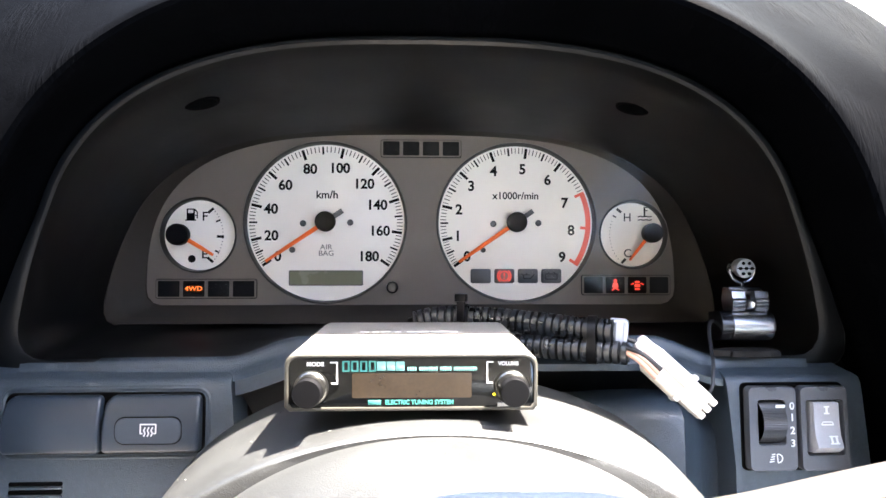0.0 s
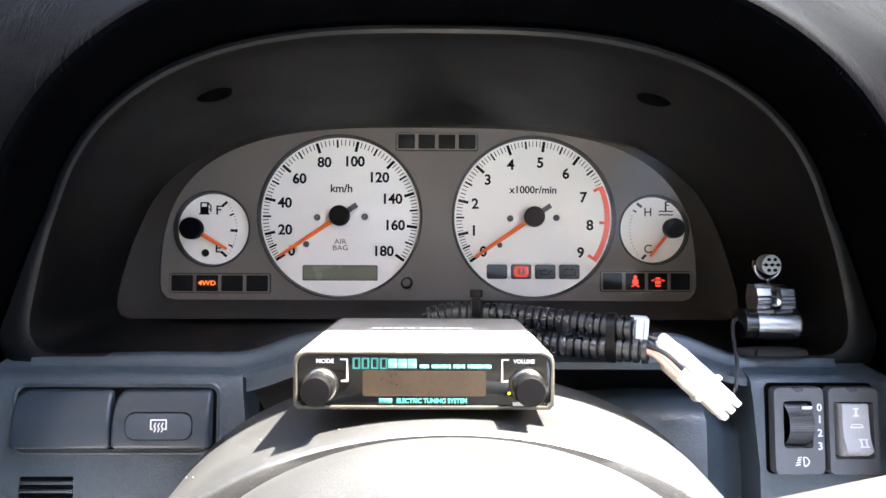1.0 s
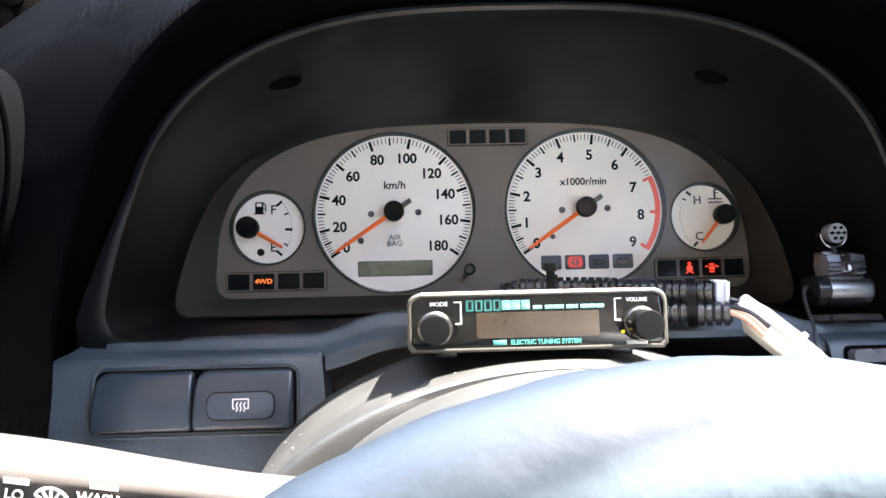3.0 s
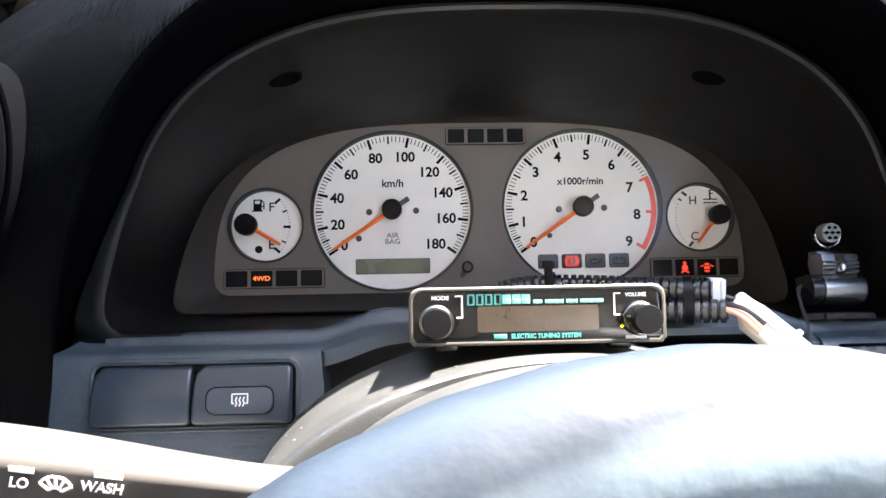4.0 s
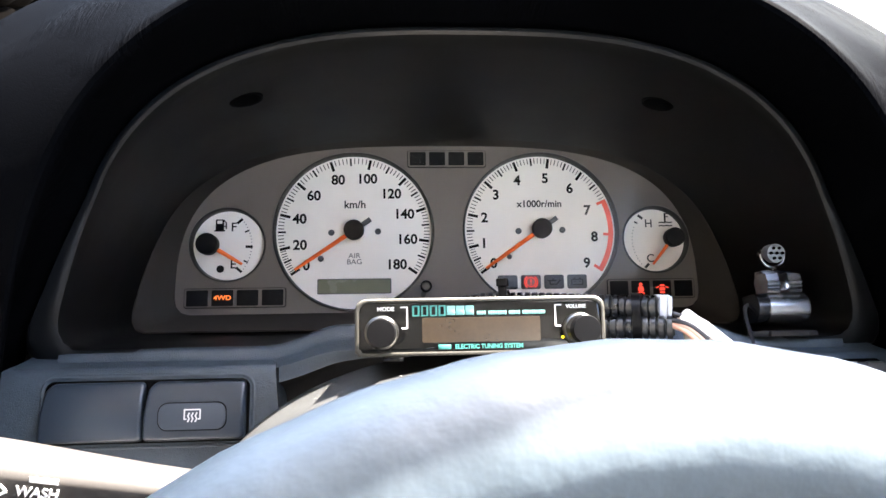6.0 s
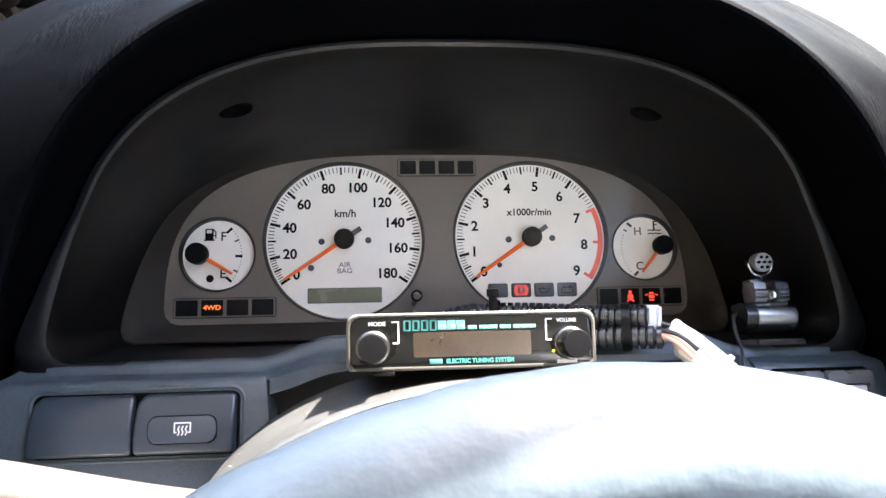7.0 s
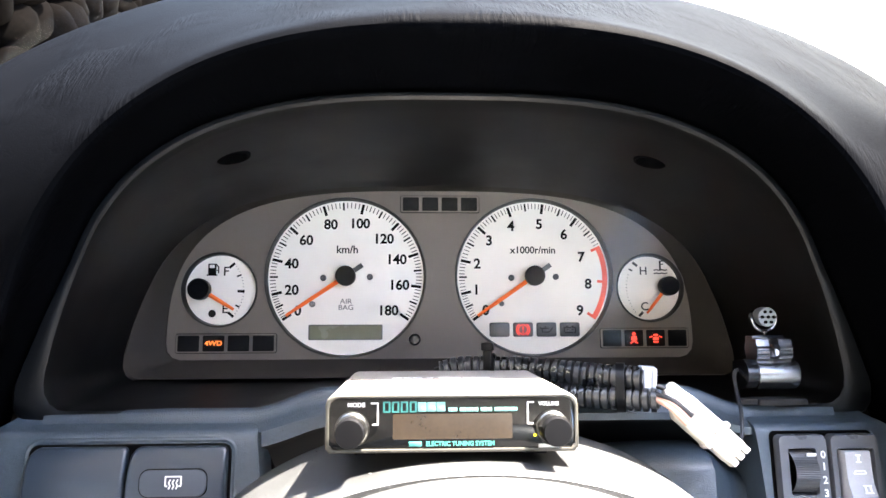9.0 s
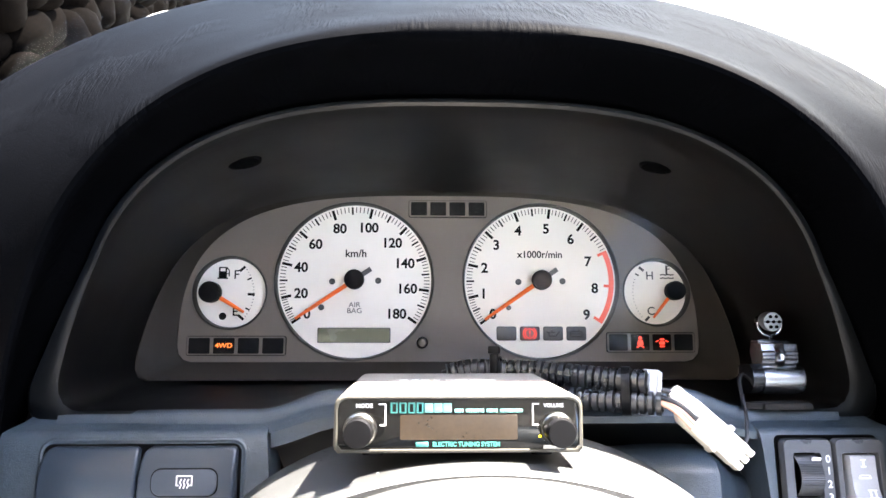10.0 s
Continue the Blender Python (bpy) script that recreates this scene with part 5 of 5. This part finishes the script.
# pale dust flakes lying on the shell
dust_rng = random.Random(11)
flakes = []
for _ in range(40):
    y = dust_rng.uniform(-0.228, -0.140)
    line = cover_row(y, 0.1300 - 0.065 * (-0.140 - y), 0.080, -0.0832 - 0.058 * (-0.140 - y))
    k = dust_rng.randrange(8, 64)
    p, q = line[k].lerp(line[k + 1], dust_rng.random()), dust_rng.uniform(0.00015, 0.00042)
    bm = bmesh.new()
    bmesh.ops.create_icosphere(bm, subdivisions=1, radius=q)
    flakes.append(moved(bm, Matrix.Translation(p + Vector((0, 0, 0.0002))) @ Matrix.Rotation(dust_rng.uniform(0, 3), 4, "Z") @ Matrix.Diagonal((dust_rng.uniform(0.8, 2.0), 1, 0.5, 1))))
tagged(part("dust_flakes", join(*flakes), material("pale_dust", (0.05, 0.05, 0.047), 0.9), cover, "scattered pale dust flakes"), kind="stuff")

# ---- steering wheel ----
wheel = thing("steering_wheel", "grey leather steering wheel with an airbag hub", "steering wheel", at=(0.0160, -0.3590, -0.2627), turn=(-10.4, 0, 4.3))
R, TR = 0.1650, 0.0200
rows = []
for i in range(160):
    t = 2 * math.pi * i / 160
    c = Vector((R * math.cos(t), 0, R * math.sin(t)))
    e = c.normalized()
    rows.append([c + TR * (1 + 0.012 * math.sin(44 * t)) * (math.cos(s) * e + 1.05 * math.sin(s) * Vector((0, 1, 0))) for s in (2 * math.pi * j / 20 for j in range(20))])
rows.append(rows[0])
part("rim", grid(rows, closed=True), LEATHER, wheel, "stitched grey leather rim")
hub_pts = rrect(0.150, 0.120, 0.035, 8)
part("airbag_hub", plate(hub_pts, 0.020, -0.022, 0.012, 4), LEATHER, wheel, "padded airbag hub")
for sx, sz in ((-1, 0.02), (1, 0.02), (-0.45, -1), (0.45, -1)):
    v = Vector((sx, 0, sz)).normalized()
    part("spoke", tube([v * 0.060 + Vector((0, 0.004, 0)), v * 0.110 + Vector((0, 0.002, 0)), v * 0.180], [0.018, 0.014, 0.012], 14, 0.6), LEATHER, wheel)
part("wheel_boss", tube([Vector((0, 0.018, 0)), Vector((0, 0.075, 0.012))], [0.050, 0.045], 32), STALK, wheel)

# ---- stalks ----
wiper = thing("wiper_stalk", "dark plastic wiper stalk with white markings", "control stalk", at=(-0.0880, -0.2500, -0.1290))
o = Vector((-0.0880, -0.2500, -0.1290))
pts = smooth_path([(-0.0700, -0.2460, -0.1310), (-0.0900, -0.2500, -0.1285), (-0.1250, -0.2530, -0.1235), (-0.1600, -0.2560, -0.1185), (-0.2000, -0.2600, -0.1130), (-0.2500, -0.2660, -0.1080)], 30)
rad = [0.0100 + 0.0045 * ease(-p.x, 0.09, 0.175) for p in pts]
SECTION = [(1.0, 0.0), (0.90, 0.42), (0.62, 0.78), (0.20, 0.98), (-0.25, 0.99), (-0.66, 0.84), (-0.92, 0.62), (-1.0, 0.47), (-0.99, 0.38), (-0.88, -0.05), (-0.74, -0.48), (-0.55, -0.74), (-0.20, -0.92), (0.30, -0.90), (0.75, -0.60), (0.95, -0.30)]


def stalk_shaft(points, radii):
    """A shaft with a domed top and a flat face that leans under."""
    return grid([[Vector((q.x, q.y + y * r, q.z + z * r)) for y, z in SECTION] for q, r in zip(points, radii)], closed=True)


part("shaft", stalk_shaft([p - o for p in pts], rad), STALK, wiper, angle=60)


# ---- lettering on the wiper stalk ----
def on_stalk(x, dz):
    """A point on the flat face of the shaft, dz above its middle line."""
    k = (-x - 0.125) / 0.075
    c = Vector((x, -0.2530 - 0.0070 * k, -0.1235 + 0.0105 * k))
    r = 0.0100 + 0.0045 * ease(-x, 0.09, 0.175)
    return c + Vector((0, -r * (1.0 - 0.27 * (0.40 - dz / r)) - 0.0007, dz)) - o


FACE_TURN = Matrix.Rotation(radians(8), 4, "Y") @ Matrix.Rotation(radians(15), 4, "X")


def stalk_words(text, size, x, dz):
    me = words(text, size, 0, 0, 0, bold=0.02, slant=0.15)
    me.transform(Matrix.Translation(on_stalk(x, dz)) @ FACE_TURN)
    me.materials.append(WHITE_INK)
    return part("lettering", me, WHITE_INK, wiper, "white lettering")


stalk_words("WASH", 0.0041, -0.1370, 0.0022)
stalk_words("LO", 0.0041, -0.1580, 0.0020)
for x, w in ((-0.1350, 0.0080), (-0.1570, 0.0070)):
    part("lettering_bar", moved(rbox(w, 0.0004, 0.0017, 0.0002), Matrix.Translation(on_stalk(x, 0.0058) + Vector((0, 0.0004, 0))) @ FACE_TURN), WHITE_INK, wiper)
p = on_stalk(-0.1487, 0.0018)
fan = []
for i in range(8):
    a0, a1 = 35 + 110 * i / 8, 35 + 110 * (i + 1) / 8
    for r in (0.0022, 0.0054):
        (x0, z0), (x1, z1) = polar(a0, r), polar(a1, r)
        fan.append(bar(x0, z0, x1, z1, 0.0008, 0.0))
for a in (35, 62, 90, 118, 145):
    (x0, z0), (x1, z1) = polar(a, 0.0022), polar(a, 0.0054)
    fan.append(bar(x0, z0, x1, z1, 0.0008, 0.0))
part("wiper_symbol", moved(join(*fan), Matrix.Translation(p) @ FACE_TURN @ Matrix.Translation((0, 0, -0.0026))), WHITE_INK, wiper, "white windscreen washer symbol")

lights = thing("light_stalk", "dark plastic light stalk beside the steering wheel", "control stalk", at=(0.0980, -0.2500, -0.1160))
o2 = Vector((0.0980, -0.2500, -0.1160))
pts = smooth_path([(0.0750, -0.2460, -0.1215), (0.0980, -0.2500, -0.1175), (0.1300, -0.2530, -0.1120), (0.1700, -0.2570, -0.1060), (0.2300, -0.2640, -0.0990)], 26)
part("shaft", stalk_shaft([q - o2 for q in pts], [0.0095 + 0.004 * ease(q.x, 0.09, 0.17) for q in pts]), STALK, lights, angle=60)

# ---- car body round the driver, in the car's own upright axes ----
XL, XR, YB, ROOF, FLOOR_Z, SILL_Z = -0.95, 0.56, -2.10, 0.62, -0.62, 0.06
HEAD_Y, COWL_Y, COWL_Z = -0.088, 0.72, 0.10


def slab(x0, x1, y0, y1, z0, z1, r=0.01):
    return moved(rbox(x1 - x0, y1 - y0, z1 - z0, r), Matrix.Translation(((x0 + x1) / 2, (y0 + y1) / 2, (z0 + z1) / 2)))


single("floor", slab(XL, XR, YB, 0.80, FLOOR_Z - 0.03, FLOOR_Z), DOOR_TRIM, "dark grey carpeted cabin floor", "floor", "structure", in_car=True)
# unseen roof: open sunroof behind a tapering strip shaped to shade the wheel
shade_strip = bmesh.new()
low = [shade_strip.verts.new((x, y, ROOF)) for x, y in ((-0.03, HEAD_Y), (-0.03, -0.1865), (0.387, HEAD_Y - 0.001), (0.388, HEAD_Y))]
cap = bmesh.ops.extrude_face_region(shade_strip, geom=[shade_strip.faces.new(low)])
bmesh.ops.translate(shade_strip, vec=(0, 0, 0.008), verts=[g for g in cap["geom"] if isinstance(g, bmesh.types.BMVert)])
# slab ending at x 0.20 is added to keep sun off the passenger seat
roof = join(shade_strip, slab(XL, -0.02, -0.62, HEAD_Y, ROOF, ROOF + 0.03), slab(0.53, XR, -0.62, HEAD_Y, ROOF, ROOF + 0.03), slab(-0.02, 0.20, -0.62, -0.34, ROOF, ROOF + 0.03), slab(XL, XR, YB, -0.62, ROOF, ROOF + 0.04))
single("ceiling", roof, CLOTH, "grey cloth headlining with an open sunroof", "ceiling", "structure", in_car=True)
single("wall_left", slab(XL - 0.06, XL, YB, 0.10, FLOOR_Z, SILL_Z), DOOR_TRIM, "grey inner door panel", "door panel", "structure", in_car=True)
# upper slab is no door part: added out of view to cut light from the right
single("wall_right", join(slab(XR, XR + 0.06, YB, 0.10, FLOOR_Z, SILL_Z), slab(XR + 0.01, XR + 0.05, -0.95, 0.10, SILL_Z, 0.56)), DOOR_TRIM, "grey inner door panel", "door panel", "structure", in_car=True)
# tall left slab is added to keep rear light out of the gauge lens
single("wall_rear", join(slab(XL, XR, YB - 0.05, YB, FLOOR_Z, SILL_Z + 0.10), slab(XL, 0.10, YB - 0.04, YB - 0.01, SILL_Z + 0.10, ROOF)), DOOR_TRIM, "grey rear trim panel with an added light block", "trim panel", "structure", in_car=True)
single("firewall", slab(XL, XR, 0.80, 0.85, FLOOR_Z, -0.08), DOOR_TRIM, "dark bulkhead behind the dashboard", "bulkhead", "structure", in_car=True)
for nm, xx in (("pillar_left", XL), ("pillar_right", XR)):
    posts = [tube([Vector((xx, 0.26, SILL_Z - 0.02)), Vector((xx * 0.96, HEAD_Y - 0.08, ROOF + 0.01))], 0.035, 12), tube([Vector((xx, -0.95, SILL_Z - 0.02)), Vector((xx * 0.97, -0.95, ROOF))], 0.045, 12), tube([Vector((xx, YB, SILL_Z)), Vector((xx * 0.97, YB + 0.1, ROOF))], 0.06, 12)]
    single(nm, join(*posts), CLOTH, "grey trimmed roof pillars", "pillar", "structure", in_car=True)
screen = single("windscreen", grid([[Vector((-0.195 + 0.755 * u, 0.98 - 0.58 * u ** 4, COWL_Z - 0.14)) for u in (-1 + i / 8 for i in range(17))], [Vector((-0.187 + 0.725 * u, HEAD_Y + 0.03 - 0.11 * u ** 4, ROOF + 0.01)) for u in (-1 + i / 8 for i in range(17))]]), WINDSCREEN, "clear raked windscreen", "windscreen", "structure", in_car=True)
screen.visible_shadow = False


def front_seat(x, label):
    """A padded cushion and a leaning backrest, out of view, added to bounce sun."""
    ob = thing("front_seat", label, "car seat", at=(x, -0.78, FLOOR_Z), group="front seats", in_car=True)
    part("seat_base", moved(rbox(0.40, 0.42, 0.14, 0.02), Matrix.Translation((0, 0, 0.07))), DOOR_TRIM, ob)
    part("cushion", moved(rbox(0.50, 0.54, 0.17, 0.06, 4), Matrix.Translation((0, 0.02, 0.22)) @ Matrix.Rotation(radians(8), 4, "X")), SEAT_CLOTH, ob)
    part("backrest", moved(rbox(0.49, 0.16, 0.62, 0.06, 4), Matrix.Translation((0, -0.35, 0.55)) @ Matrix.Rotation(radians(16), 4, "X")), SEAT_CLOTH, ob)
    return ob


front_seat(0.03, "unseen light grey driver's seat added to bounce sunlight")
front_seat(-0.56, "unseen light grey passenger seat added to bounce sunlight")
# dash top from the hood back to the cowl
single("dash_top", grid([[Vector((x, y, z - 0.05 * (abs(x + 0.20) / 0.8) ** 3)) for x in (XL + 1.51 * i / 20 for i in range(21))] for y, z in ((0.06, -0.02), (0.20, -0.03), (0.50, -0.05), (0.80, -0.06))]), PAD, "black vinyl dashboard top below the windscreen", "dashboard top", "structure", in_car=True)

# bonnet
rows = []
for j in range(25):
    v = j / 24
    y = 0.86 + 1.16 * v
    half = 0.512 + 0.06 * v
    crown = COWL_Z - 0.005 + 0.03 * math.sin(v * 2.2) - 0.16 * v ** 2.2 - (0.10 * max(0, (v - 0.9) / 0.1) ** 2)
    rows.append([Vector((-0.10 - 0.10 * v + half * u, y - 0.05 * u * u, crown - 0.045 * abs(u) ** 2.4 - (0.16 * max(0, abs(u) - 0.93) / 0.07 * 0.4))) for u in (-1 + 2 * i / 32 for i in range(33))])
bonnet = single("bonnet", grid(rows), PAINT, "white painted car bonnet in full sun", "bonnet", "structure", in_car=True)

# ---- outside ----
GZ = -0.95
single("ground", grid([[Vector((x, y, GZ)) for x in (-400, -40, -8, 0, 8, 40, 400)] for y in (-400, -40, -8, 0, 8, 40, 400)]), GRAVEL, "pale sunlit concrete ground", "ground", "structure", in_car=True)
rng = random.Random(7)


def boulder(r):
    bm = bmesh.new()
    bmesh.ops.create_icosphere(bm, subdivisions=3, radius=r)
    off = Vector((rng.uniform(-9, 9), rng.uniform(-9, 9), rng.uniform(-9, 9)))
    sx, sy, sz = rng.uniform(0.9, 1.3), rng.uniform(0.7, 1.0), rng.uniform(0.6, 0.85)
    for v in bm.verts:
        v.co *= 1 + 0.22 * noise.noise(v.co / r * 1.3 + off)
        v.co = Vector((v.co.x * sx, v.co.y * sy, v.co.z * sz))
    return bm


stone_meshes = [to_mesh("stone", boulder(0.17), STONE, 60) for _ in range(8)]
stone_wall = thing("stone_wall", "rubble stone wall round a pale yard, darkened as shade", "stone wall", at=(0, 0, GZ), in_car=True)


def pile(line, count, rows, scale):
    """Stones laid in rough courses along a line."""
    for row_i in range(rows):
        for c in smooth_path([(x, y, 0) for x, y in line], count):
            st = new("stone", stone_meshes[rng.randrange(8)])
            st.parent = stone_wall
            k = scale * rng.uniform(0.8, 1.25)
            st.matrix_basis = pose(c.x + rng.uniform(-0.05, 0.05), c.y + rng.uniform(-0.08, 0.08), 0.08 + row_i * 0.21 * scale + rng.uniform(-0.04, 0.04), rng.uniform(-25, 25), rng.uniform(-25, 25), rng.uniform(0, 360)) @ Matrix.Scale(k, 4)


pile([(-1.95, 1.6), (-2.0, 3.2), (-2.3, 5.0), (-3.1, 8.0), (-3.5, 10.5)], 30, 7, 1.0)
# bank added behind the stones to keep sky light off the left side
line = [(-2.4, -9.0), (-2.15, -3.0), (-2.15, 1.5), (-2.2, 3.2), (-2.5, 5.0), (-3.3, 8.0), (-3.6, 10.6), (-2.6, 14.0), (1.0, 17.0)]
bank = smooth_path([(x, y, 0) for x, y in line], 60)
rows = [[Vector((c.x - d, c.y + d * ease(c.y, 4, 14), z)) for c in bank] for d, z in ((0.0, 0.0), (0.1, 1.3), (0.4, 2.4), (1.0, 3.3), (2.0, 4.0), (5.0, 4.2), (9.0, 0.0))]
part("bank", grid(rows), STONE, stone_wall, "dark bank added behind the stones to block sky")
